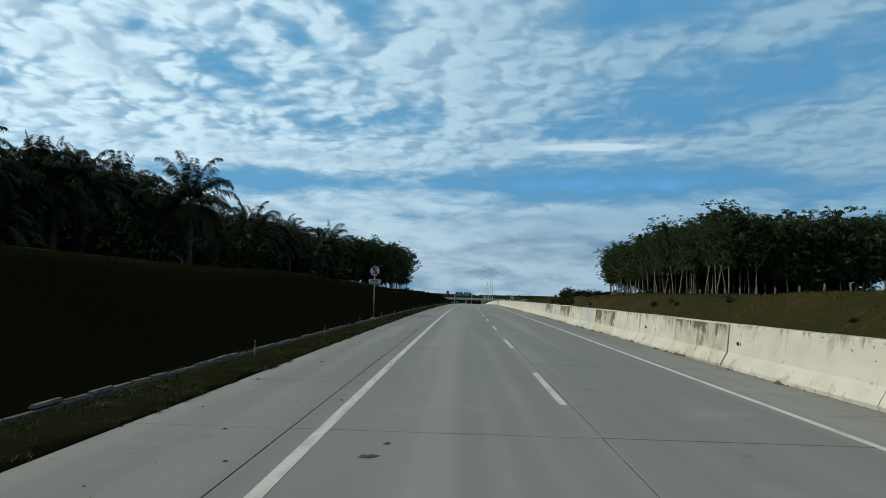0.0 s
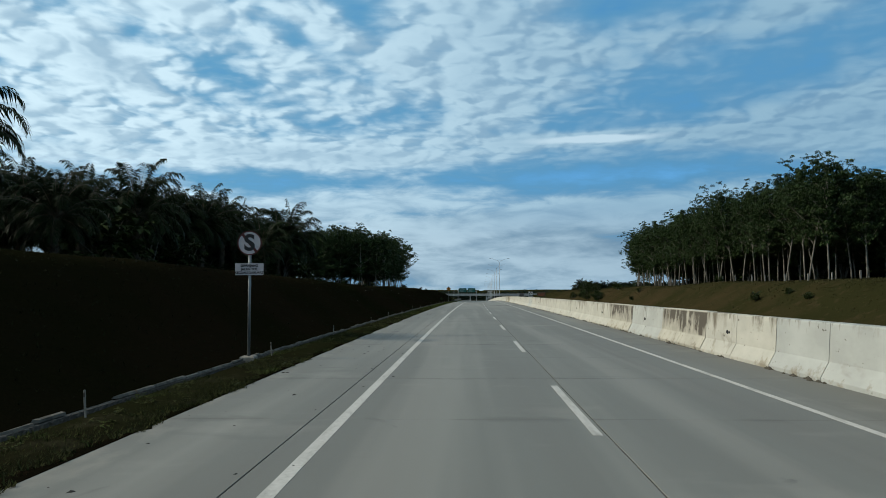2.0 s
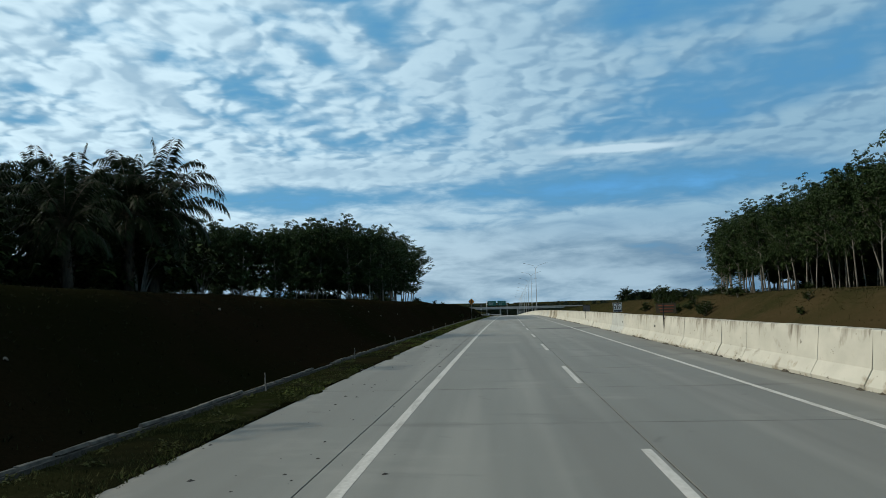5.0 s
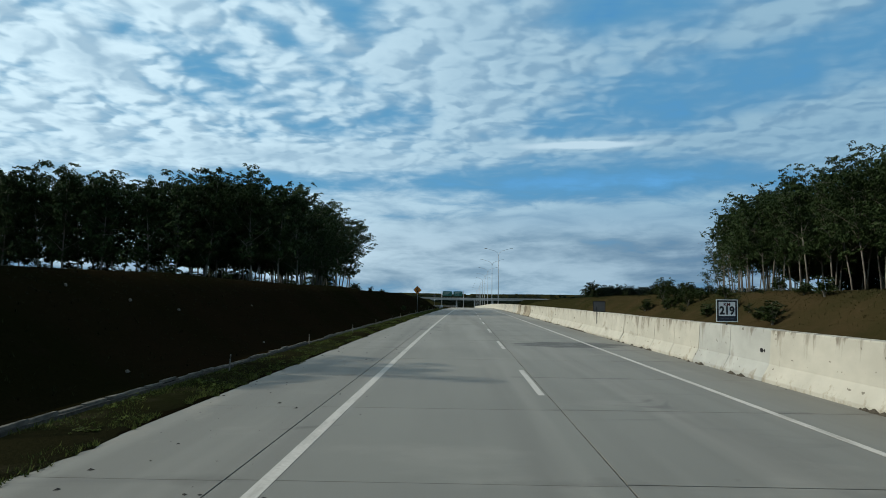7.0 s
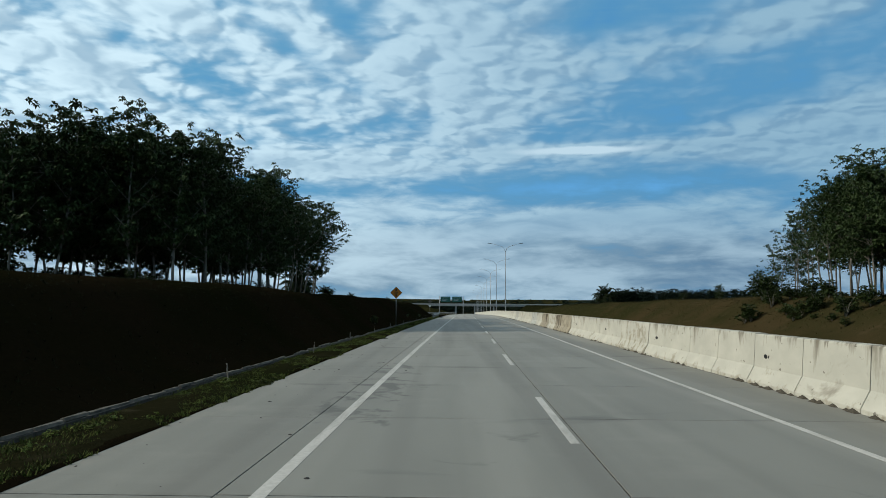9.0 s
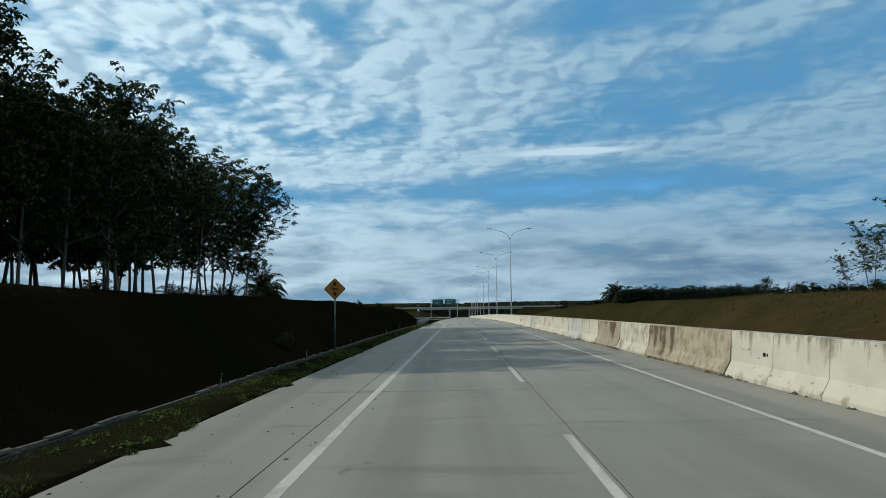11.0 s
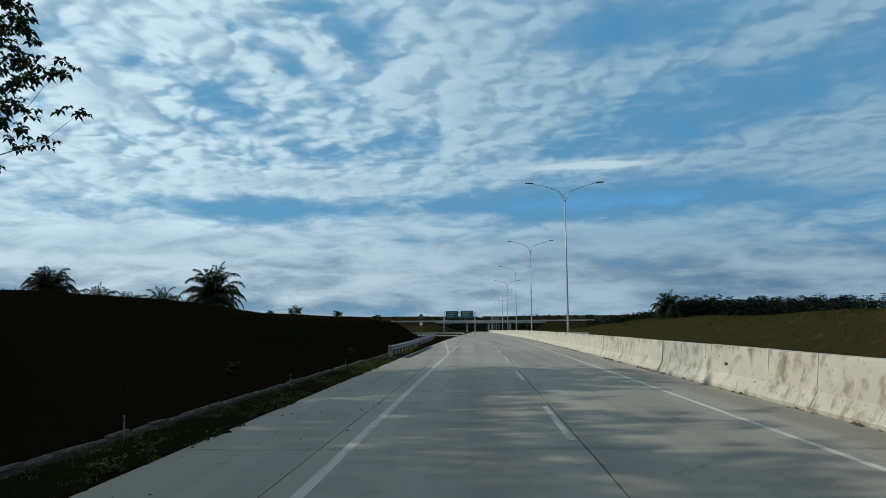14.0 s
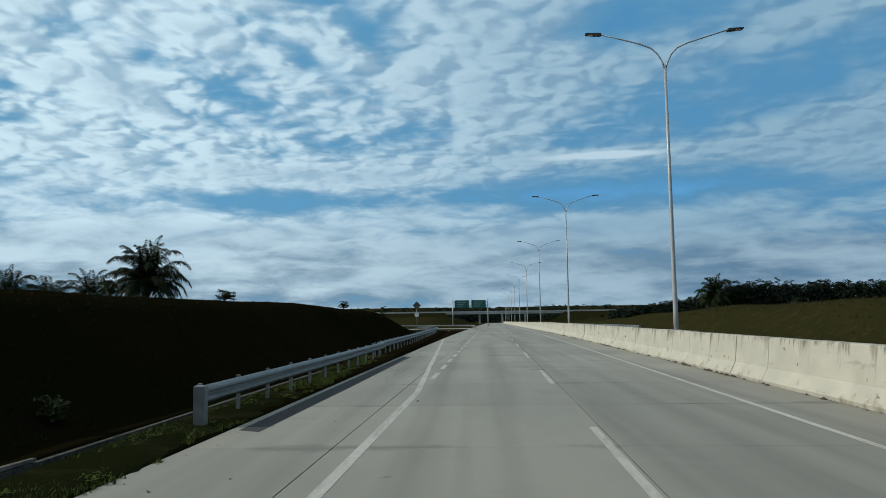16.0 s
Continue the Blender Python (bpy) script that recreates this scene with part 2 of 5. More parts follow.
def plain(name, c, rough=0.6, metal=0.0, wear=0.15, scale=9.0):
    a = Mat(name, rough, metal)
    n = a.noise(scale, 5)
    dark = tuple(x * (1 - wear * 2) for x in c)
    a.color(a.mix(a.step(n, 0.35, 0.7), dark, c))
    return a.m


def road_concrete():
    a = Mat("road_concrete", 0.72, 0.0, 0.35)
    x = a.lane()
    # the concrete is darker near the start and grows paler along the way
    stretch_tone = a.math("ADD", a.step(a.axis(1), 70, 250), a.step(a.noise(1.0, 3, 0.5, a.scaled(0.02, 0.03, 1)), 0.35, 0.65, -0.12, 0.12))
    c = a.mix(stretch_tone, (0.146, 0.150, 0.133), (0.300, 0.292, 0.248))
    c = a.mix(a.math("MULTIPLY", a.each(), 0.30), c, (0.150, 0.150, 0.131))
    cloudy = a.noise(1.0, 4, 0.55, a.scaled(0.55, 0.16, 1))
    c = a.mix(a.step(cloudy, 0.42, 0.70, 0.0, 0.30), c, (0.125, 0.124, 0.110))
    tracks = a.noise(1.0, 3, 0.5, a.scaled(1.1, 0.012, 1))
    c = a.mix(a.step(tracks, 0.46, 0.66, 0.0, 0.45), c, (0.125, 0.121, 0.106))
    polish = a.noise(1.0, 3, 0.5, a.scaled(0.9, 0.010, 5))
    c = a.mix(a.step(polish, 0.52, 0.68, 0.0, 0.30), c, (0.29, 0.285, 0.25))
    grit = a.noise(90.0, 3, 0.7)
    c = a.mix(a.step(grit, 0.55, 0.75, 0.0, 0.20), c, (0.11, 0.107, 0.096))
    damp = a.noise(1.0, 5, 0.6, a.scaled(0.22, 0.62, 1), 0.6)
    c = a.mix(a.step(damp, 0.62, 0.73, 0.0, 0.40), c, (0.085, 0.085, 0.079))
    spill = a.noise(1.0, 4, 0.55, a.scaled(0.75, 0.6, 1), 0.8)
    c = a.mix(a.step(spill, 0.68, 0.74, 0.0, 0.55), c, (0.075, 0.072, 0.065))
    pale = a.noise(1.0, 4, 0.6, a.scaled(0.35, 0.5, 1))
    c = a.mix(a.step(pale, 0.58, 0.72, 0.0, 0.25), c, (0.28, 0.274, 0.238))
    near = a.step(a.math("PINGPONG", a.math("SUBTRACT", a.axis(1), 2.2), 2.5), 0.0, 0.5, 0.10, -0.14)
    seep = a.math("ADD", a.noise(1.0, 5, 0.65, a.scaled(0.45, 0.30, 1), 0.4), near)
    c = a.mix(a.step(seep, 0.57, 0.68, 0.0, 0.40), c, (0.080, 0.077, 0.068))
    du = a.math("DIVIDE", a.math("SUBTRACT", x, 4.4), 3.2)
    dv = a.math("DIVIDE", a.math("SUBTRACT", a.axis(1), 120.0), 2.4)
    pool = a.math("SUBTRACT", 1.0, a.math("ADD", a.math("MULTIPLY", du, du), a.math("MULTIPLY", dv, dv)))
    wet = a.math("ADD", a.noise(1.0, 6, 0.7, a.scaled(0.8, 2.6, 1), 0.5), a.step(pool, -0.4, 0.7, -0.30, 0.13))
    c = a.mix(a.step(wet, 0.50, 0.60, 0.0, 0.85), c, (0.060, 0.059, 0.052))
    # short dark smears beside the edge line
    mu = a.math("DIVIDE", a.math("SUBTRACT", x, -1.9), 1.5)
    mv = a.math("DIVIDE", a.math("SUBTRACT", a.axis(1), 137.0), 9.0)
    smear = a.math("SUBTRACT", 1.0, a.math("ADD", a.math("MULTIPLY", mu, mu), a.math("MULTIPLY", mv, mv)))
    oil = a.math("ADD", a.noise(1.0, 4, 0.6, a.scaled(1.3, 0.9, 1), 0.5), a.step(smear, -0.3, 0.8, -0.30, 0.03))
    c = a.mix(a.step(oil, 0.52, 0.60, 0.0, 0.7), c, (0.080, 0.078, 0.070))
    dust = a.math("ADD", a.noise(1.0, 5, 0.65, a.scaled(1.6, 0.6, 1)), a.step(x, -4.8, -3.7, 0.16, -0.2))
    c = a.mix(a.step(dust, 0.5, 0.68, 0.0, 0.5), c, (0.24, 0.228, 0.192))
    brush = a.noise(1.0, 2, 0.5, a.scaled(3, 70, 1))
    a.color(c).bump(a.math("ADD", grit, a.math("MULTIPLY", brush, 0.8)), 0.25, 0.004)
    return a.m


def barrier_concrete(name, base, dirt, amount):
    a = Mat(name, 0.85, 0.0, 0.25)
    z = a.rise()
    cast = a.noise(1.0, 4, 0.55, a.scaled(1.2, 0.9, 1.6))
    c = a.mix(a.step(cast, 0.38, 0.66), tuple(x * 0.84 for x in base), base)
    c = a.mix(a.math("MULTIPLY", a.each(), 0.28), c, (0.40, 0.40, 0.33))
    drip = a.noise(1.0, 6, 0.65, a.scaled(1.0, 1.5, 0.42), 0.5)
    top = a.step(z, 0.35, 1.20, -0.07 - amount, 0.06 + amount * 0.35)
    c = a.mix(a.step(a.math("ADD", drip, top), 0.60 - amount, 0.74 - amount * 0.5, 0.0, 0.85), c, dirt)
    foot = a.step(a.math("ADD", a.noise(2.2, 5, 0.65), a.step(z, 0.0, 0.5, 0.10, -0.10)), 0.58, 0.72, 0.0, 0.8)
    c = a.mix(foot, c, (0.22, 0.19, 0.13))
    blot = a.noise(1.0, 4, 0.6, a.scaled(1, 0.55, 0.9), 0.8)
    c = a.mix(a.step(blot, 0.62, 0.72, 0.0, 0.55), c, dirt)
    dab = a.noise(5.5, 2, 0.5, a.scaled(1, 0.8, 1.4))
    c = a.mix(a.step(dab, 0.70, 0.74, 0.0, 0.75), c, (0.09, 0.08, 0.06))
    streak = a.math("ADD", a.noise(1.0, 4, 0.6, a.scaled(4, 5.0, 0.8)), a.step(z, 0.75, 1.22, -0.22, 0.08))
    c = a.mix(a.step(streak, 0.60, 0.68, 0.0, 0.7), c, (0.13, 0.11, 0.08))
    pit = a.noise(38.0, 4, 0.7)
    a.color(a.mix(a.step(pit, 0.66, 0.74, 0.0, 0.6), c, (0.16, 0.14, 0.11))).bump(pit, 0.4, 0.006)
    return a.m


def weathered(name, base, dirt, lower, narrow):
    """Cast concrete whose upper panel is streaked dark by rain, above a cleaner toe."""
    a = Mat(name, 0.9, 0.0, 0.2)
    z = a.rise()
    cast = a.noise(1.0, 5, 0.6, a.scaled(1.5, 1.1, 2.0))
    c = a.mix(a.step(cast, 0.38, 0.66), tuple(x * 0.80 for x in base), base)
    runs = a.math("ADD", a.noise(1.0, 5, 0.65, a.scaled(1, narrow, 0.55)), a.noise(1.0, 4, 0.6, a.scaled(1, 0.7, 1.1), 0.6))
    panel = a.math("MULTIPLY", a.step(z, lower, lower + 0.05), a.step(z, 1.205, 1.17))
    soot = a.math("ADD", runs, a.step(z, 0.4, 1.2, -0.12, 0.13))
    c = a.mix(a.math("MULTIPLY", a.math("MAXIMUM", a.step(soot, 0.90, 1.16, 0.12, 0.80), a.step(soot, 1.04, 1.09, 0.0, 0.95)), panel), c, dirt)
    foot = a.math("ADD", a.noise(3.0, 5, 0.65), a.step(z, 0.0, 0.45, 0.08, -0.06))
    c = a.mix(a.step(foot, 0.55, 0.68, 0.0, 0.7), c, (0.16, 0.13, 0.085))
    pit = a.noise(38.0, 4, 0.7)
    a.color(a.mix(a.step(pit, 0.66, 0.74, 0.0, 0.6), c, (0.12, 0.10, 0.08))).bump(pit, 0.5, 0.008)
    return a.m


def earth(name, dry, green, bare, turf=False):
    a = Mat(name, 1.0, 0.0, 0.0)
    big = a.noise(0.09, 5, 0.6)
    mid = a.noise(0.9, 5, 0.65)
    fine_n = a.noise(11.0, 4, 0.7)
    if turf:
        big = a.math("ADD", a.math("ADD", big, a.step(a.axis(1), 40, 120, 0.14, -0.03)), a.step(a.axis(1), 212, 246, 0.0, 0.22))
    c = a.mix(a.step(big, 0.42, 0.62), dry, green)
    c = a.mix(a.step(mid, 0.55, 0.70), c, bare)
    c = a.mix(a.step(fine_n, 0.4, 0.7, 0.0, 0.4), c, tuple(x * 0.5 for x in green))
    a.color(c).bump(a.math("ADD", fine_n, mid), 0.45, 0.10)
    return a.m


def leaves(name, c0, c1, rough=0.55, dry=None):
    a = Mat(name, rough, 0.0, 0.06)
    c = a.mix(a.island(), c0, c1)
    if dry:
        patch = a.math("ADD", a.noise(0.5, 4, 0.6), a.step(a.axis(1), 60, 125, 0.18, -0.12))
        c = a.mix(a.step(patch, 0.46, 0.62, 0.0, 0.8), c, dry)
    a.color(a.mix(a.math("MULTIPLY", a.each(), 0.35), c, tuple(x * 0.6 for x in c0)))
    return a.m


def bark(name, c0, c1):
    a = Mat(name, 0.9, 0.0, 0.15)
    n = a.noise(1.0, 5, 0.6, a.scaled(5, 5, 1.3))
    a.color(a.mix(a.step(n, 0.38, 0.66), c0, c1)).bump(n, 0.5, 0.03)
    return a.m


M_ROAD = road_concrete()
M_BED = plain("joint_filler", (0.022, 0.021, 0.019), 0.95, 0, 0.2, 3)


def worn_paint():
    a = Mat("road_paint", 0.7, 0.0, 0.3)
    rub = a.noise(1.0, 5, 0.65, a.scaled(5, 0.8, 1), 0.4)
    c = a.mix(a.step(a.noise(17.0, 4), 0.35, 0.7), (0.40, 0.39, 0.355), (0.50, 0.49, 0.45))
    c = a.mix(a.step(rub, 0.48, 0.70, 0.0, 0.75), c, (0.24, 0.235, 0.205))
    flake = a.noise(60.0, 3, 0.7)
    a.color(a.mix(a.step(flake, 0.62, 0.72, 0.0, 0.5), c, (0.20, 0.195, 0.17))).bump(flake, 0.2, 0.003)
    return a.m


M_PAINT = worn_paint()
M_BAR = barrier_concrete("barrier_concrete", (0.47, 0.46, 0.39), (0.12, 0.10, 0.068), 0.050)
M_BAR_OLD = weathered("barrier_weathered", (0.45, 0.43, 0.35), (0.075, 0.065, 0.050), 0.42, 3.4)
M_BAR_MOSS = weathered("barrier_mossy", (0.33, 0.30, 0.225), (0.075, 0.060, 0.040), 0.12, 1.6)
M_BAR_GREY = barrier_concrete("barrier_grey", (0.40, 0.415, 0.38), (0.18, 0.16, 0.12), 0.02)
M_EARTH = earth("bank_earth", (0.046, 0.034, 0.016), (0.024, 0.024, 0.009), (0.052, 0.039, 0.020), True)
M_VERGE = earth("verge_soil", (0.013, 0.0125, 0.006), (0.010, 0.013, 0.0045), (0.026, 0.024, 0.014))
# near-black bank soil: the left bank's shade is put into its colour
M_BANK_SHADE = earth("dark_bank_soil", (0.0115, 0.0085, 0.0045), (0.007, 0.0075, 0.0028), (0.009, 0.0078, 0.0040))
# creeper leaves set near black to carry the same bank shade in colour
M_CREEPER_SHADE = leaves("creeper_leaf", (0.008, 0.011, 0.003), (0.018, 0.020, 0.007), 0.8)
M_CRUMB = plain("dry_crumbs", (0.085, 0.074, 0.054), 0.95, 0, 0.25, 30)
M_RUBBLE = plain("dark_rubble", (0.085, 0.079, 0.067), 0.95, 0, 0.3, 9)
# dark grey for the strip that paints the guardrail's shadow
M_RAIL_SHADOW = plain("asphalt_patch", (0.055, 0.056, 0.058), 0.9, 0, 0.2, 14)
M_LIP = plain("old_mortar", (0.15, 0.14, 0.118), 0.95, 0, 0.3, 4)
M_STONE = plain("mortar_stone", (0.25, 0.235, 0.20), 0.9, 0, 0.25, 5)
M_GRAVEL = plain("gravel", (0.045, 0.042, 0.038), 0.9, 0, 0.3, 20)
M_GRASS = leaves("grass", (0.032, 0.048, 0.010), (0.095, 0.115, 0.028), 0.8, (0.026, 0.024, 0.010))
M_WEED = leaves("weed_leaf", (0.034, 0.056, 0.011), (0.100, 0.130, 0.030), 0.7, (0.034, 0.034, 0.012))
M_DRYGRASS = leaves("dry_grass", (0.062, 0.052, 0.022), (0.038, 0.042, 0.014), 0.95)
M_LEAF = leaves("rubber_leaf", (0.022, 0.040, 0.014), (0.052, 0.078, 0.029))
M_SHRUB = leaves("shrub_leaf", (0.018, 0.030, 0.009), (0.044, 0.062, 0.018))
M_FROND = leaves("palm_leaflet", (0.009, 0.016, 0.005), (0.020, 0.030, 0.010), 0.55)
M_BARK = bark("pale_bark", (0.09, 0.083, 0.067), (0.215, 0.20, 0.165))
M_PBARK = bark("palm_bark", (0.045, 0.035, 0.025), (0.10, 0.08, 0.055))
M_FAR = leaves("far_leaf", (0.012, 0.021, 0.014), (0.026, 0.040, 0.024), 0.8)
M_GALV = plain("galvanised_steel", (0.21, 0.23, 0.235), 0.5, 0.55, 0.14, 4)
M_POLE = plain("lamp_pole_steel", (0.40, 0.42, 0.43), 0.45, 0.25, 0.08, 2)
M_DARK = plain("dark_housing", (0.05, 0.055, 0.06), 0.5, 0.2, 0.1)
M_BLACK = plain("black_paint", (0.012, 0.012, 0.013), 0.6, 0, 0.05)
M_SIGNBACK = plain("sign_back", (0.10, 0.095, 0.09), 0.6, 0.3, 0.15, 3)
M_WHITE = plain("sign_white", (0.62, 0.63, 0.62), 0.45, 0, 0.06)
M_RED = plain("sign_red", (0.36, 0.02, 0.02), 0.5, 0, 0.08)
M_DULLRED = plain("sign_dull_red", (0.075, 0.016, 0.014), 0.6, 0, 0.08)
M_FACE = plain("sign_face_grey", (0.44, 0.41, 0.42), 0.5, 0, 0.1)
M_YELLOW = plain("sign_yellow", (0.50, 0.17, 0.010), 0.5, 0, 0.06)
M_BLUE = plain("sign_blue", (0.02, 0.05, 0.11), 0.5, 0, 0.08)
M_NIGHT = plain("night_blue", (0.012, 0.017, 0.026), 0.5, 0, 0.08)
M_GREEN = plain("sign_green", (0.012, 0.09, 0.075), 0.5, 0, 0.08)
M_BROWN = plain("sign_brown", (0.075, 0.052, 0.027), 0.7, 0, 0.1)
M_LENS = plain("lamp_lens", (0.5, 0.5, 0.48), 0.2, 0, 0.02)
M_ORANGE = plain("reflector_amber", (0.05, 0.04, 0.03), 0.4, 0, 0.1)
M_BRIDGE = plain("bridge_concrete", (0.36, 0.36, 0.34), 0.85, 0, 0.15, 0.5)

# ---- building helpers ----


class Geo:
    """Collects vertices and faces of one mesh."""

    def __init__(self):
        self.v, self.f = [], []

    def add(self, verts, faces):
        k = len(self.v)
        self.v.extend(verts)
        self.f.extend([tuple(i + k for i in f) for f in faces])
        return self

    def box(self, x0, x1, y0, y1, z0, z1, ch=0.0):
        """A box whose top edges are chamfered by ch."""
        a, b, c, d = x0, x1, y0, y1
        if ch <= 0:
            vs = [(a, c, z0), (b, c, z0), (b, d, z0), (a, d, z0), (a, c, z1), (b, c, z1), (b, d, z1), (a, d, z1)]
            return self.add(vs, [(3, 2, 1, 0), (4, 5, 6, 7), (0, 1, 5, 4), (1, 2, 6, 5), (2, 3, 7, 6), (3, 0, 4, 7)])
        vs = [(a, c, z0), (b, c, z0), (b, d, z0), (a, d, z0), (a, c, z1 - ch), (b, c, z1 - ch), (b, d, z1 - ch), (a, d, z1 - ch),
              (a + ch, c + ch, z1), (b - ch, c + ch, z1), (b - ch, d - ch, z1), (a + ch, d - ch, z1)]
        fs = [(3, 2, 1, 0), (8, 9, 10, 11)]
        for i in range(4):
            j = (i + 1) % 4
            fs += [(i, j, j + 4, i + 4), (i + 4, j + 4, j + 8, i + 8)]
        return self.add(vs, fs)

    def tube(self, pts, radii, n=8, cap=True):
        pts = [Vector(p) for p in pts]
        vs, fs = [], []
        for i, p in enumerate(pts):
            d = (pts[min(i + 1, len(pts) - 1)] - pts[max(i - 1, 0)]).normalized()
            side = d.orthogonal().normalized() if i == 0 else (side - d * side.dot(d)).normalized()
            up = d.cross(side)
            for k in range(n):
                a = 2 * math.pi * k / n
                vs.append(tuple(p + (side * math.cos(a) + up * math.sin(a)) * radii[i]))
        for i in range(len(pts) - 1):
            for k in range(n):
                j = (k + 1) % n
                fs.append((i * n + k, i * n + j, (i + 1) * n + j, (i + 1) * n + k))
        if cap:
            fs.append(tuple(range(n - 1, -1, -1)))
            fs.append(tuple((len(pts) - 1) * n + k for k in range(n)))
        return self.add(vs, fs)

    def sweep(self, profile, pts, closed=False):
        """A profile of (side, height) pairs carried along points; side points to the left of the way."""
        pts = [Vector(p) for p in pts]
        vs, fs, m = [], [], len(profile)
        for i, p in enumerate(pts):
            d = (pts[min(i + 1, len(pts) - 1)] - pts[max(i - 1, 0)])
            s = Vector((-d.y, d.x, 0)).normalized()
            for a, h in profile:
                vs.append((p.x + s.x * a, p.y + s.y * a, p.z + h))
        span = m if closed else m - 1
        for i in range(len(pts) - 1):
            for k in range(span):
                j = (k + 1) % m
                fs.append((i * m + k, (i + 1) * m + k, (i + 1) * m + j, i * m + j))
        if closed:
            fs.append(tuple(range(m)))
            fs.append(tuple((len(pts) - 1) * m + k for k in range(m - 1, -1, -1)))
        return self.add(vs, fs)

    def prism(self, outline, y0, y1):
        """An outline of (x, z) pairs, given anticlockwise as seen from the front, from y0 (front) to y1 (back)."""
        n = len(outline)
        vs = [(x, y0, z) for x, z in outline] + [(x, y1, z) for x, z in outline]
        fs = [tuple(range(n)), tuple(range(2 * n - 1, n - 1, -1))]
        for i in range(n):
            j = (i + 1) % n
            fs.append((i, i + n, j + n, j))
        return self.add(vs, fs)

    def mesh(self, name, mat, smooth=False):
        me = bpy.data.meshes.new(name)
        me.from_pydata([tuple(v) for v in self.v], [], self.f)
        me.materials.append(mat)
        if smooth:
            me.polygons.foreach_set("use_smooth", [True] * len(me.polygons))
        me.update()
        return me


def part(name, geo, mat, parent, label="", smooth=False, at=None):
    ob = new(name, geo.mesh(name, mat, smooth) if isinstance(geo, Geo) else geo)
    ob.parent = parent
    if at:
        ob.location = at
    return tagged(ob, label)


def thing(name, label, category, at=(0, 0, 0), group="", turn=0.0):
    ob = new(name)
    ob.empty_display_size = 0.2
    ob.location, ob.rotation_euler = at, (0, 0, radians(turn))
    return tagged(ob, label, category, group)


def structure(name, geo, mat, label, category="", smooth=False):
    return tagged(new(name, geo.mesh(name, mat, smooth)), label, category or name.split("_")[0], kind="structure")


def ngon(cx, cz, r, n=24, turn=0.0):
    return [(cx + r * math.cos(turn + 2 * math.pi * k / n), cz + r * math.sin(turn + 2 * math.pi * k / n)) for k in range(n)]


def lettering(name, body, size, mat, parent, at, label="", wide=1.0, bold=0.0):
    """Raised letters that face towards -y."""
    cu = bpy.data.curves.new(name, "FONT")
    cu.body, cu.size, cu.align_x, cu.align_y, cu.extrude = body, size, "CENTER", "CENTER", 0.001
    cu.offset = bold
    tmp = bpy.data.objects.new(name, cu)
    scene.collection.objects.link(tmp)
    bpy.context.view_layer.update()
    me = bpy.data.meshes.new_from_object(tmp.evaluated_get(bpy.context.evaluated_depsgraph_get()))
    bpy.data.objects.remove(tmp)
    me.materials.clear()
    me.materials.append(mat)
    me.transform(Matrix.Rotation(radians(90), 4, "X") @ Matrix.Diagonal((wide, 1, 1, 1)))
    ob = new(name, me)
    ob.parent, ob.location = parent, at
    return tagged(ob, label)


def smooth01(t):
    t = min(1.0, max(0.0, t))
    return t * t * (3 - 2 * t)


# ---- ground ----
ROAD_L, ROAD_R, BAR = -4.72, 7.06, 7.46
BANK_END = 332.0


def ramp_x(y):
    """The left edge line of the road: straight, then the way out to the exit."""
    return -2.0 if y < 245 else -2.0 - (y - 245) * 0.052 - max(0.0, y - 330) ** 2 * 0.0035


def outer_x(y):
    """The left edge of the concrete."""
    return ramp_x(y) - (2.72 - 1.9 * smooth01((y - 245) / 75))


def height(x, y):
    n1 = noise.noise((x * 0.12, y * 0.05, 1.3))
    n2 = noise.noise((x * 0.5, y * 0.35, 7.7))
    far = smooth01((abs(x) - 150) / 900) + smooth01((y - 900) / 1400) + smooth01((-y - 100) / 500)
    hills = min(1.0, far) * (4 + 8 * noise.noise((x * 0.0016, y * 0.0016, 4.0)))
    if x < -4.5:
        fade = 1 - smooth01((y - 300) / (BANK_END + 10 - 300))
        edge = max(0.0, ROAD_L - outer_x(y)) if y < 360 else 9.0
        xx = x + edge
        if xx > -5.95:
            z = 0.012 + 0.02 * n2
        elif xx > -6.38:
            z = -0.36
        elif xx > -6.8:
            z = -0.02 + 0.03 * n2
        else:
            lift = smooth01((-6.8 - xx) / 4.6 * 0.86 + 0.07) * (2.88 + 0.30 * n1)
            z = -0.1 + lift + 0.07 * n2 + min(max(0.0, -11.4 - xx) * 0.012, 0.5)
            z *= max(fade, 0.0)
        if y > 372:
            mound = smooth01((y - 420) / 40) * (1 - smooth01((y - 640) / 60)) * smooth01((-x - 9) / 10)
            z = z - 0.1 * (1 - fade) + mound * 3.2
        return z + hills
    if x > 18.3:
        fade = 1 - 0.75 * smooth01((y - 300) / 150)
        lift = smooth01((x - 19.4) / 5.6 * 0.88 + 0.06) * (2.66 + 0.32 * n1) if x > 19.4 else 0
        return (0.02 + lift + 0.08 * n2 * (x > 20) + min(max(0.0, x - 25) * 0.008, 0.5)) * fade + hills
    return -0.30 + hills * (abs(x) > 60)


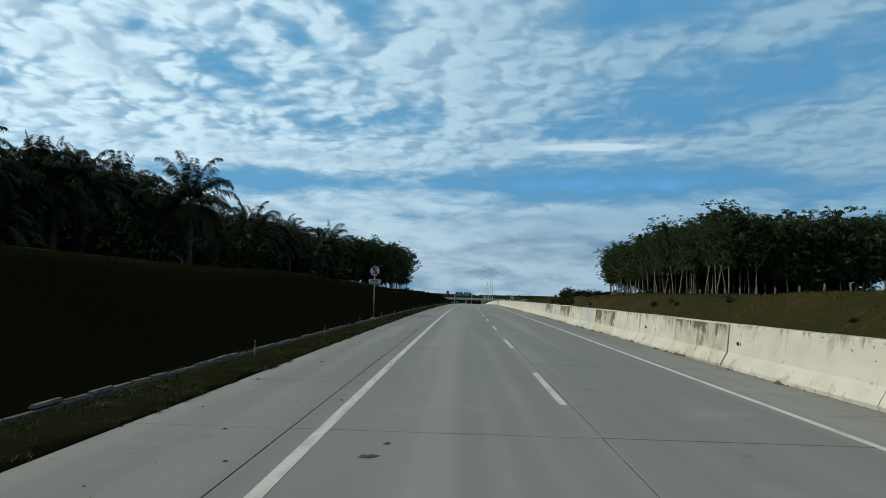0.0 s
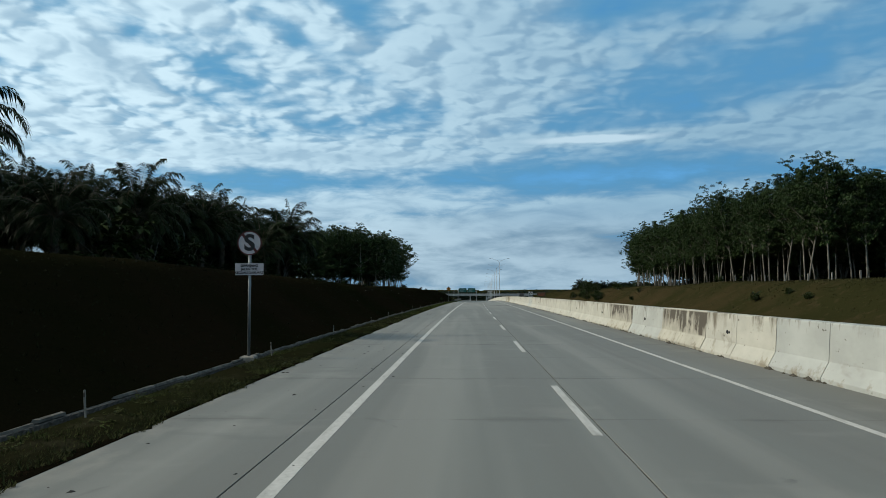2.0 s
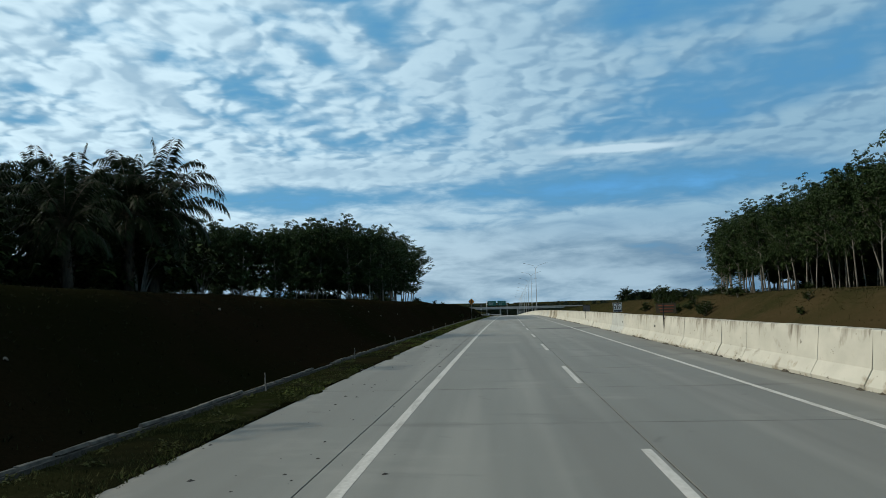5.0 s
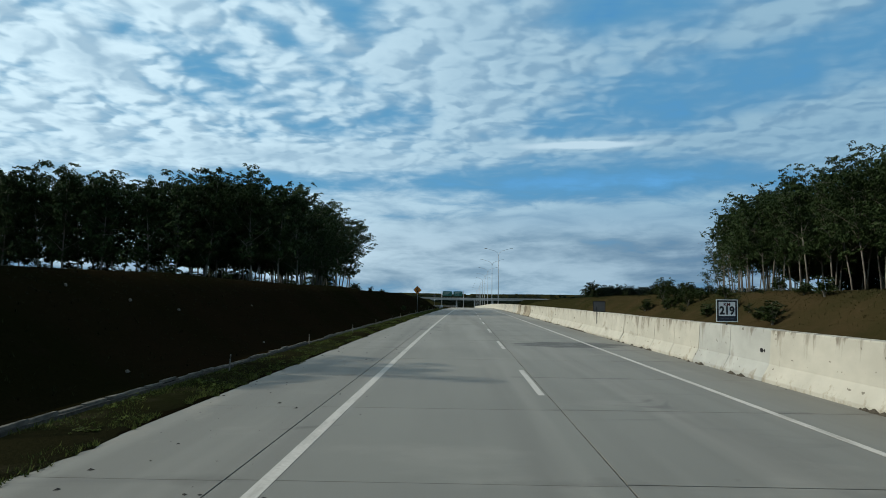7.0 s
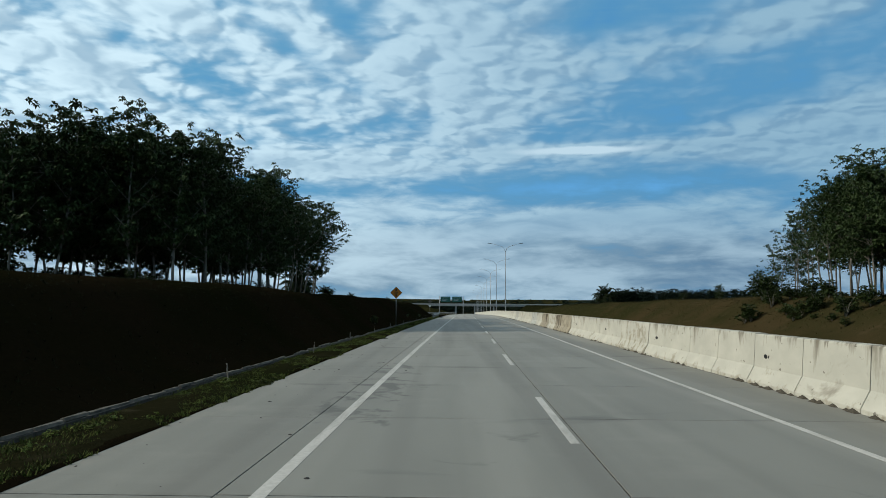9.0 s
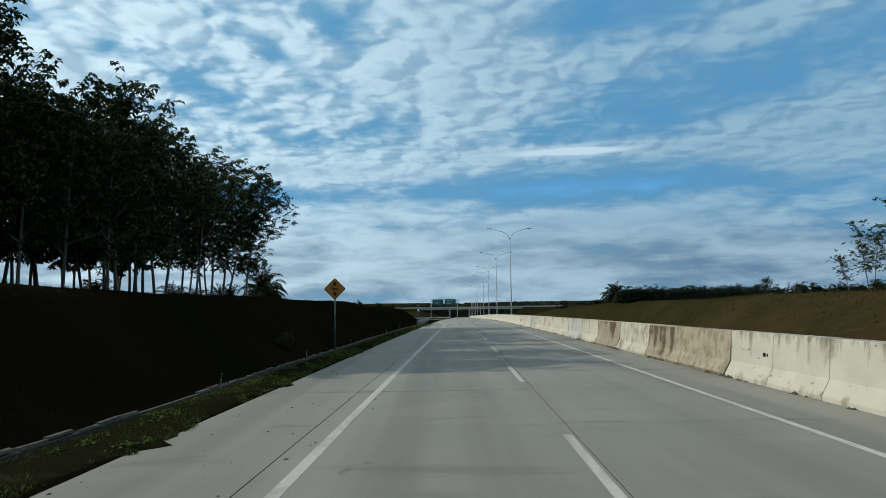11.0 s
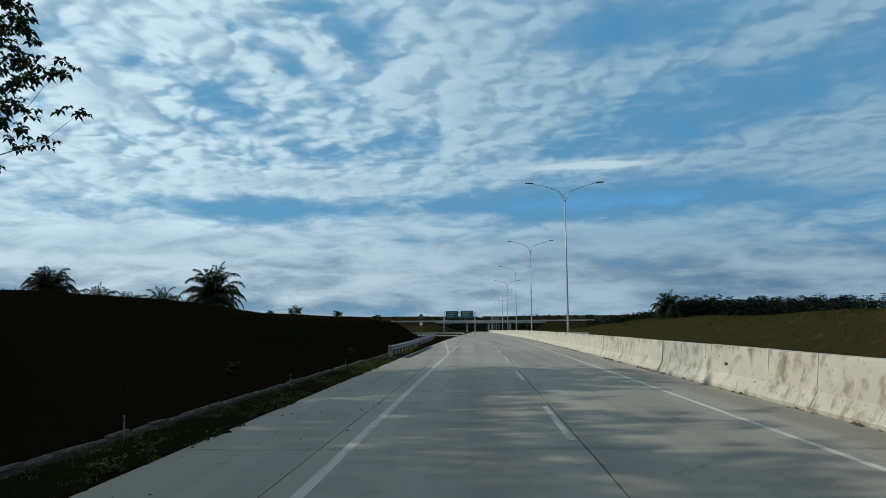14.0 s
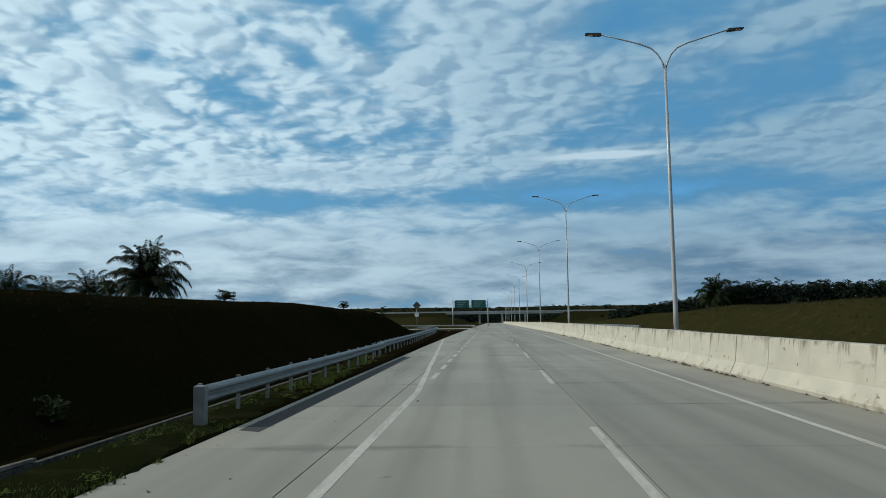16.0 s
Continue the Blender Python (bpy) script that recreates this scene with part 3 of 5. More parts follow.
def build_ground():
    xs = [-2600, -1700, -1100, -700, -420, -260, -170, -120, -90, -72, -60, -50, -42, -35, -30, -26, -23, -20.5, -18.5, -17, -15.5,
          -14.3, -13.3, -12.5, -11.9, -11.4, -10.9, -10.4, -9.8, -9.2, -8.6, -8.0, -7.4, -6.9, -6.6, -6.43, -6.35, -5.97, -5.93, -5.4, -5.1, -4.6,
          -4.4, 0, 8, 18.2, 18.4, 19.4, 19.9, 20.5, 21.1, 21.7, 22.3, 22.9, 23.5, 24.1, 24.7, 25.4, 26.3, 27.6, 29.5, 32, 36, 42, 50, 60, 74,
          95, 130, 180, 260, 420, 700, 1100, 1700, 2600]
    ys = [-900, -500, -260, -140, -90, -60] + [-45 + 2.0 * k for k in range(215)] + [392, 402, 415, 430, 450, 475, 505, 540, 590, 650, 720,
          800, 900, 1020, 1200, 1450, 1800, 2300, 3000, 3900]
    g = Geo()
    vs = [(x, y, height(x, y)) for y in ys for x in xs]
    w = len(xs)
    fs = [(j * w + i, j * w + i + 1, (j + 1) * w + i + 1, (j + 1) * w + i) for j in range(len(ys) - 1) for i in range(w - 1)]
    g.add(vs, fs)
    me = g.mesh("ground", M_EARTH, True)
    me.materials.append(M_BANK_SHADE)
    # verge to left crest takes the soil that carries shade in its colour
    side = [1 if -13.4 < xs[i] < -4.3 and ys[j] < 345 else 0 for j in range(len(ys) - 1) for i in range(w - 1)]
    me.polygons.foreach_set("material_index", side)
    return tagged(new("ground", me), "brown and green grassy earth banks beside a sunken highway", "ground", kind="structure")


build_ground()

g = Geo().box(-4.75, 7.85, -60, 842, -0.28, -0.020)
road = structure("road", g, M_BED, "pale grey concrete highway with sawn joints between slabs", "road")
# far carriageway behind the median
g = Geo().box(7.9, 18.2, -60, 842, -0.19, 0.0, 0.01)
structure("road_opposite", g, M_ROAD, "grey concrete carriageway beyond the median barrier", "road")
g = Geo().box(-4.72, 7.06, 440, 842, -0.19, 0.0, 0.01)
structure("road_ahead", g, M_ROAD, "grey concrete carriageway running on towards the overpass", "road")
# exit lane leaving to the left
g = Geo()
edge_pts = [(ramp_x(y), y) for y in [245, 260, 275, 290, 305, 320, 335, 345, 355, 365, 372, 378, 384, 390]]
vs, fs = [], []
for i, (x, y) in enumerate(edge_pts):
    outer = outer_x(y)
    inner = max(x + 6.0, -4.74) if y > 345 else -4.74
    vs += [(outer, y, 0.0), (min(inner, -4.735), y, 0.0), (outer, y, -0.2), (min(inner, -4.735), y, -0.2)]
for i in range(len(edge_pts) - 1):
    a, b = i * 4, i * 4 + 4
    fs += [(a, a + 1, b + 1, b), (a + 2, a, b, b + 2), (a + 1, a + 3, b + 3, b + 1)]
g.add(vs, fs)
structure("road_exit", g, M_ROAD, "grey concrete exit lane leaving the highway", "road")

# painted lines
Z1 = 0.004


def stripe(name, pts, w, label):
    g = Geo()
    vs, fs = [], []
    for x, y in pts:
        vs += [(x - w / 2, y, Z1), (x + w / 2, y, Z1), (x - w / 2, y, 0.001), (x + w / 2, y, 0.001)]
    for i in range(len(pts) - 1):
        a, b = i * 4, i * 4 + 4
        fs += [(a, a + 1, b + 1, b), (a + 2, a, b, b + 2), (a + 1, a + 3, b + 3, b + 1)]
    g.add(vs, fs)
    return structure(name, g, M_PAINT, label, "road marking")


stripe("edge_line_left", [(-2.0, -60), (-2.0, 245)] + [(ramp_x(y), y) for y in range(250, 372, 8)], 0.16, "solid white painted edge line on concrete")
stripe("edge_line_right", [(5.25, -60), (5.25, 840)], 0.13, "solid white painted edge line beside the median")
for k in range(-4, 60):
    d = stripe("lane_dash", [(1.55, 13.0 * k), (1.55, 13.0 * k + 5.0)], 0.13, "white painted lane dash on grey concrete")
    d["group"] = "lane dashes"
for k in range(22):
    d = stripe("exit_dash", [(-1.95, 249 + 4.2 * k), (-1.95, 251.2 + 4.2 * k)], 0.16, "short white painted dash along the exit lane")
    d["group"] = "exit dashes"

# ---- median barrier ----
PROFILE = [(-0.40, 0.0), (-0.40, 0.09), (-0.22, 0.42), (-0.165, 1.195), (-0.145, 1.22), (0.145, 1.22), (0.165, 1.195), (0.22, 0.42), (0.40, 0.09), (0.40, 0.0)]


def segment_mesh(mat, length, ledge=0.0, groove=True):
    """One cast length of barrier along y with chamfered ends and a shallow mid groove."""
    prof = [(a - (ledge if 0.05 < z < 0.5 and a < 0 else 0), z) for a, z in PROFILE]
    inset = [(a * 0.97, z if z < 0.2 else z - 0.008) for a, z in prof]
    deep = [(a * 0.86, z if z < 0.2 else z - 0.03) for a, z in prof]
    ys = [(0.014, inset), (0.020, prof)]
    if groove:
        h = length / 2
        ys += [(h - 0.013, prof), (h - 0.011, deep), (h + 0.011, deep), (h + 0.013, prof)]
    ys += [(length - 0.020, prof), (length - 0.014, inset)]
    g = Geo()
    vs, m = [], len(prof)
    for y, pr in ys:
        vs += [(a, y, z) for a, z in pr]
    fs = []
    for i in range(len(ys) - 1):
        for k in range(m - 1):
            fs.append((i * m + k, i * m + k + 1, (i + 1) * m + k + 1, (i + 1) * m + k))
    fs.append(tuple(range(m - 1, -1, -1)))
    fs.append(tuple((len(ys) - 1) * m + k for k in range(m)))
    return g.add(vs, fs).mesh("barrier_segment", mat)


LENGTHS = [5.2] * 37 + [5.25] * 6 + [3.3, 5.15, 5.35, 5.25, 5.25, 3.6, 3.6] + [2.6] + [5.35] * 2 + [5.19] * 3 + [3.4] + [5.2] * 88
KINDS = {}


def segment(mat, length, ledge, groove):
    """Alike lengths share one mesh."""
    key = (mat.name, length, ledge, groove)
    if key not in KINDS:
        KINDS[key] = segment_mesh(mat, length, ledge, groove)
    return KINDS[key]


g = Geo()
eye = ngon(0, 0, 0.055, 14)
g.prism(eye, -0.006, 0.004)
g.prism([(0.075, 0.0), (0.12, -0.045), (0.12, 0.045)], -0.006, 0.004)
marker_mesh = g.mesh("marker", M_BLACK)
marker_mesh.transform(Matrix.Rotation(radians(-90), 4, "Z"))
marker_mesh.transform(Matrix.Diagonal((1, 1.6, 1, 1)))
barrier = tagged(new("median_barrier"), "cream concrete median barrier of cast lengths with dirt streaks", "barrier", kind="structure")
rng = random.Random(5)
OLD = (41.0, 52.0, 26.0, 10.5)
MOSS = (173.0, 176.0, 186.0)
GREY = (31.0, 47.0, 110.0, 198.0, 222.0)
y = 3.0 - 10 * 5.2
for ln in LENGTHS:
    y1 = y + ln
    if any(y < v < y1 for v in MOSS):
        data = segment(M_BAR_MOSS, ln, 0.05, True)
    elif any(y < v < y1 for v in OLD):
        data = segment(M_BAR_OLD, ln, 0.03, True)
    elif any(y < v < y1 for v in GREY):
        data = segment(M_BAR_GREY, ln, 0.0, True)
    else:
        data = segment(M_BAR, ln, rng.choice((0.0, 0.0, 0.025)), rng.random() < 0.75)
    ob = part("barrier_segment", data, None, barrier)
    ob.location = (BAR + rng.uniform(-0.012, 0.012), y, rng.uniform(-0.012, 0.006))
    mark = 7.5 + 10.0 * math.ceil((y + 0.1 - 7.5) / 10.0)
    if mark < y1 - 0.1 and y < 420:
        mk = part("marker", marker_mesh, None, ob, "small dark round marker with a pointer")
        mk.location = (-0.205, mark - y, 0.70)
    y = y1

core = Geo().sweep([(a * 0.8, z * 0.97) for a, z in PROFILE], [(BAR, -48.9, 0), (BAR, 690, 0)], True)
part("joint_filler", core, M_BED, barrier, "dark filler in the joints between lengths")

# ---- lamps along the median ----


def street_lamp(at):
    t = thing("street_lamp", "tall galvanised street lamp with two curved arms on the median", "street lamp", at, "median lamps")
    part("pole", Geo().tube([(0, 0, 0), (0, 0, 0.9), (0, 0, 6), (0, 0, 11.15)], [0.10, 0.095, 0.075, 0.052], 12), M_POLE, t, smooth=True)
    part("base_plate", Geo().box(-0.16, 0.16, -0.16, 0.16, -0.005, 0.03, 0.005), M_POLE, t)
    for s in (-1, 1):
        pts = [(s * x, 0, z) for x, z in ((0.0, 11.0), (0.10, 11.35), (0.28, 11.7), (0.55, 11.98), (1.0, 12.18), (1.7, 12.39), (2.7, 12.68))]
        arm = part("arm", Geo().tube(pts, [0.042, 0.04, 0.038, 0.036, 0.034, 0.031, 0.028], 8), M_POLE, t, smooth=True)
        h = Geo()
        h.prism([(0, -0.035), (0.62, 0.02), (0.68, 0.045), (0.64, 0.075), (0.10, 0.06), (0, 0.035)] if s > 0 else
                [(0, -0.035), (0, 0.035), (-0.10, 0.06), (-0.64, 0.075), (-0.68, 0.045), (-0.62, 0.02)], -0.13, 0.13)
        lamp = part("lamp_head", h, M_DARK, arm, "dark flat lamp housing", at=(s * 2.65, 0, 12.65))
        part("lens", Geo().box(-0.22, 0.22, -0.09, 0.09, -0.012, 0.0), M_LENS, arm, "pale lamp lens", at=(s * 3.0, 0, 12.658))
    return t


first = street_lamp((BAR, 257.0, 1.215))
for k in range(1, 10):
    copy_thing(first, pose(BAR, 257.0 + 42.0 * k, 1.215))

# ---- signs ----


def sign_pole(t, h, r=0.035, z0=0.0):
    return part("post", Geo().tube([(0, 0, z0), (0, 0, h)], [r, r], 10), M_GALV, t, smooth=True)


def no_stopping_sign():
    t = thing("no_stopping_sign", "round white no stopping sign with black S on a grey post", "road sign", (-6.28, 36.65, 0.03))
    sign_pole(t, 3.48, 0.042)
    disc = part("disc", Geo().prism(ngon(0, 3.21, 0.34, 32), -0.055, -0.040), M_FACE, t, "white disc with thin red rim")
    ring_o, ring_i = ngon(0, 3.21, 0.345, 32), ngon(0, 3.21, 0.312, 32)
    g = Geo()
    for k in range(32):
        j = (k + 1) % 32
        g.prism([ring_i[k], ring_o[k], ring_o[j], ring_i[j]], -0.060, -0.054)
    part("rim", g, M_DULLRED, disc, "dull dark red rim")
    g = Geo().prism([(-0.225, 3.425), (-0.165, 3.475), (0.225, 2.995), (0.165, 2.945)][::-1], -0.059, -0.055)
    part("slash", g, M_DULLRED, disc, "dark red diagonal slash")
    lettering("letter", "S", 0.62, M_BLACK, disc, (0, -0.062, 3.20), "bold black letter", 1.05, 0.022)
    plate = part("plate", Geo().box(-0.40, 0.40, -0.050, -0.036, 2.31, 2.64), M_FACE, t, "white plate with three lines of black lettering")
    for k, body in enumerate(("SEPANJANG", "JALAN TOL", "KECUALI DARURAT")):
        lettering("lettering", body, 0.092, M_BLACK, plate, (0, -0.053, 2.57 - 0.098 * k), "", 1.0, 0.004)
    part("footing", Geo().box(-0.2, 0.2, -0.2, 0.2, -0.15, 0.06, 0.03), M_STONE, t, "small rough concrete footing")
    return t


def diamond_sign(at, arrows=True, disc=False, top=3.56):
    t = thing("height_limit_sign" if arrows else "warning_sign",
              "yellow diamond height limit sign on a galvanised post" if arrows else "dark diamond warning sign above a small round sign on a post",
              "road sign", at)
    sign_pole(t, top - 0.1, 0.04)
    c = top - 0.53

    def dia(r, y0, y1):
        q = 0.06 * r
        return Geo().prism([(-r + q, c - q), (-q, c - r + q), (q, c - r + q), (r - q, c - q), (r - q, c + q), (q, c + r - q), (-q, c + r - q), (-r + q, c + q)], y0, y1)
    board = part("board", dia(0.55, -0.058, -0.042), M_BLACK, t, "black edged diamond board")
    # without arrows the face takes the dark sign back colour
    part("face", dia(0.515, -0.062, -0.057), M_YELLOW if arrows else M_SIGNBACK, board, "orange yellow face" if arrows else "plain dark grey face")
    if arrows:
        for s in (-1, 1):
            z = c + s * 0.24
            arr = [(-0.055, z + s * 0.11), (-0.055, z), (-0.13, z), (0, z - s * 0.12), (0.13, z), (0.055, z), (0.055, z + s * 0.11)]
            part("arrow", Geo().prism(arr if s > 0 else arr[::-1], -0.066, -0.061), M_BLACK, board, "black arrow")
        lettering("lettering", "5m", 0.25, M_BLACK, board, (0, -0.064, c + 0.0), "black lettering", 1.05, 0.010)
    if disc:
        part("disc", Geo().prism(ngon(0, 2.5, 0.3, 24), -0.055, -0.042), M_WHITE, t, "small white round sign")
    return t


no_stopping_sign()
diamond_sign((-6.27, 186.3, -0.02))
diamond_sign((-10.0, 323.0, -0.05), False, True, 4.25)


def km_sign():
    t = thing("kilometre_sign", "white kilometre sign with dark border and blue foot on the barrier", "road sign", (7.36, 110.1, 1.20))
    t.scale = (0.88, 0.88, 0.88)
    post = part("post", Geo().tube([(0, 0, 0), (0, 0, 0.62)], [0.025, 0.025], 8), M_GALV, t, smooth=True)
    b = part("board", Geo().box(-0.34, 0.34, -0.045, -0.030, 0.11, 0.82), M_WHITE, t, "white board with rounded rim")
    g = Geo()
    for x0, x1, z0, z1 in ((-0.31, 0.31, 0.745, 0.795), (-0.31, -0.262, 0.14, 0.745), (0.262, 0.31, 0.14, 0.745)):
        g.box(x0, x1, -0.050, -0.044, z0, z1)
    part("border", g, M_BLACK, b, "black border line")
    foot = part("foot_band", Geo().box(-0.262, 0.262, -0.050, -0.044, 0.14, 0.30), M_NIGHT, b, "dark blue band with faint bars")
    faint = plain("faint_bars", (0.05, 0.06, 0.08))
    for a, w in ((-0.2, 0.11), (-0.06, 0.12), (0.10, 0.12)):
        part("bar", Geo().box(a, a + w, -0.053, -0.049, 0.20, 0.235), faint, foot)
    lettering("lettering", "KM", 0.14, M_DULLRED, b, (0.0, -0.049, 0.66), "dull dark lettering", 1.1, 0.006)
    lettering("number", "219", 0.34, M_BLACK, b, (0.0, -0.049, 0.46), "black numerals", 0.92, 0.014)


def back_sign():
    t = thing("sign_seen_from_behind", "dark square sign back on a black post fixed to the barrier", "road sign", (7.38, 129.3, 1.20))
    part("board", Geo().box(-0.33, 0.33, -0.02, -0.005, 0.03, 0.60), M_SIGNBACK, t, "dark grey plate back")
    g = Geo()
    for x0, x1, z0, z1 in ((-0.33, 0.33, 0.575, 0.60), (-0.33, 0.33, 0.03, 0.05), (-0.33, -0.305, 0.05, 0.575), (0.305, 0.33, 0.05, 0.575)):
        g.box(x0, x1, -0.035, -0.019, z0, z1)
    part("frame", g, M_BLACK, t, "black edge frame")
    part("post", Geo().box(-0.155, -0.125, -0.06, -0.03, -0.62, 0.30), M_BLACK, t)
    part("bracket", Geo().box(-0.155, 0.03, -0.03, -0.004, -0.10, -0.06), M_BLACK, t)


def brown_sign():
    t = thing("brown_notice_sign", "brown notice board with faded red lines on a black post", "road sign", (7.36, 95.2, 1.20))
    b = part("board", Geo().box(-0.46, 0.46, -0.02, -0.006, 0.16, 0.62), M_BROWN, t, "earth brown board")
    for k in range(3):
        part("red_bar", Geo().box(-0.36 + 0.04 * k, 0.38 - 0.03 * k, -0.026, -0.019, 0.49 - 0.13 * k, 0.535 - 0.13 * k), plain("faded_red", (0.30, 0.075, 0.030)), b, "faded red line")
    part("post", Geo().box(-0.15, -0.11, -0.06, -0.02, -0.75, 0.60), M_BLACK, t)
    part("bracket", Geo().box(-0.15, 0.02, -0.02, -0.004, -0.12, -0.06), M_BLACK, t)


km_sign()
back_sign()
brown_sign()

# delineator stakes on the verge
stake = thing("marker_stake", "thin pale marker stake in the grass verge", "marker stake", (-5.75, 7.0, 0.0), "verge stakes")
part("stake", Geo().box(-0.013, 0.013, -0.012, 0.012, -0.2, 0.44, 0.005), M_STONE, stake)
part("reflector", Geo().box(-0.011, 0.011, -0.020, -0.013, 0.33, 0.40), M_ORANGE, stake, "dark reflector")
rng = random.Random(11)
for k in range(1, 23):
    copy_thing(stake, pose(-5.8 + rng.uniform(-0.12, 0.12), 7.0 + 10.05 * k, 0.0, rng.uniform(-4, 4), rng.uniform(-5, 5), rng.uniform(-20, 20)))

# ---- guardrails ----
WBEAM = [(0.0, 0.72), (0.035, 0.705), (0.085, 0.66), (0.085, 0.62), (0.02, 0.575), (0.02, 0.545), (0.085, 0.50), (0.085, 0.46), (0.035, 0.415), (0.0, 0.40)]


def guardrail(pts, label, flip=False, post_step=2.0):
    t = thing("guardrail", label, "guardrail", (pts[0][0], pts[0][1], 0))
    rel = [(x - pts[0][0], y - pts[0][1], 0) for x, y in pts]
    s = 1 if flip else -1
    prof = [(a * s, z) for a, z in WBEAM] + [(a * s - 0.012 * s, z) for a, z in WBEAM[::-1]]
    part("beam", Geo().sweep(prof, rel, True), M_GALV, t)
    pm = Geo().box(-0.03, 0.03, -0.05, 0.05, -0.3, 0.74, 0.005).mesh("post", M_GALV)
    bm_ = Geo().box(-0.05, 0.05, -0.05, 0.05, 0.48, 0.64).mesh("spacer", M_GALV)
    run = 0.2
    for (x0, y0, _), (x1, y1, _) in zip(rel, rel[1:]):
        ln = math.hypot(x1 - x0, y1 - y0)
        while run < ln:
            f = run / ln
            nx, ny = -(y1 - y0) / ln, (x1 - x0) / ln
            cx, cy = x0 + (x1 - x0) * f, y0 + (y1 - y0) * f
            po = part("post", pm, None, t, at=(cx - nx * 0.13 * s, cy - ny * 0.13 * s, 0))
            part("spacer", bm_, None, t, at=(cx - nx * 0.055 * s, cy - ny * 0.055 * s, 0))
            run += post_step
        run -= ln
    return t


r1 = guardrail([(-5.22, 239.3), (-5.24, 250), (-5.4, 262)], "galvanised steel guardrail with a blunt end in the verge")
part("end_terminal", Geo().box(-0.11, 0.09, -0.13, 0.03, -0.2, 0.73, 0.02), M_GALV, r1, "broad folded steel end piece")
guardrail([(-5.62, 261.5), (-5.95, 280), (-6.55, 300), (-7.3, 320), (-8.3, 336), (-10.6, 354), (-15, 374)], "galvanised steel guardrail beside the exit lane")
guardrail([(-3.4, 372), (-4.6, 386), (-8.0, 395), (-16, 401), (-30, 405), (-48, 407)], "galvanised steel guardrail round the exit gore", True)
guardrail([(18.9, 322), (18.9, 400), (18.9, 480)], "galvanised steel guardrail beyond the opposite carriageway", True, 4.0)

# ---- plants ----


def leaf_whorl(vs, fs, c, r, n, rnd, droop=0.35, width=0.62):
    """A rosette of n pointed leaves round the point c."""
    a0 = rnd.uniform(0, 6.28)
    tilt_x, tilt_y = rnd.uniform(-0.5, 0.5), rnd.uniform(-0.5, 0.5)
    for k in range(n):
        a = a0 + 2 * math.pi * k / n + rnd.uniform(-0.3, 0.3)
        ln = r * rnd.uniform(0.7, 1.15)
        ca, sa = math.cos(a), math.sin(a)
        w = ln * width * 0.5
        k0 = len(vs)
        z1 = rnd.uniform(-0.1, 0.35) * ln + (ca * tilt_x + sa * tilt_y) * ln * 0.5
        z2 = z1 - droop * ln + (ca * tilt_x + sa * tilt_y) * ln * 0.4
        m = 0.52 * ln
        vs.append((c[0] + ca * 0.06 * ln, c[1] + sa * 0.06 * ln, c[2]))
        vs.append((c[0] + ca * m - sa * w, c[1] + sa * m + ca * w, c[2] + z1))
        vs.append((c[0] + ca * ln, c[1] + sa * ln, c[2] + z2))
        vs.append((c[0] + ca * m + sa * w, c[1] + sa * m - ca * w, c[2] + z1))
        fs.append((k0, k0 + 1, k0 + 2, k0 + 3))


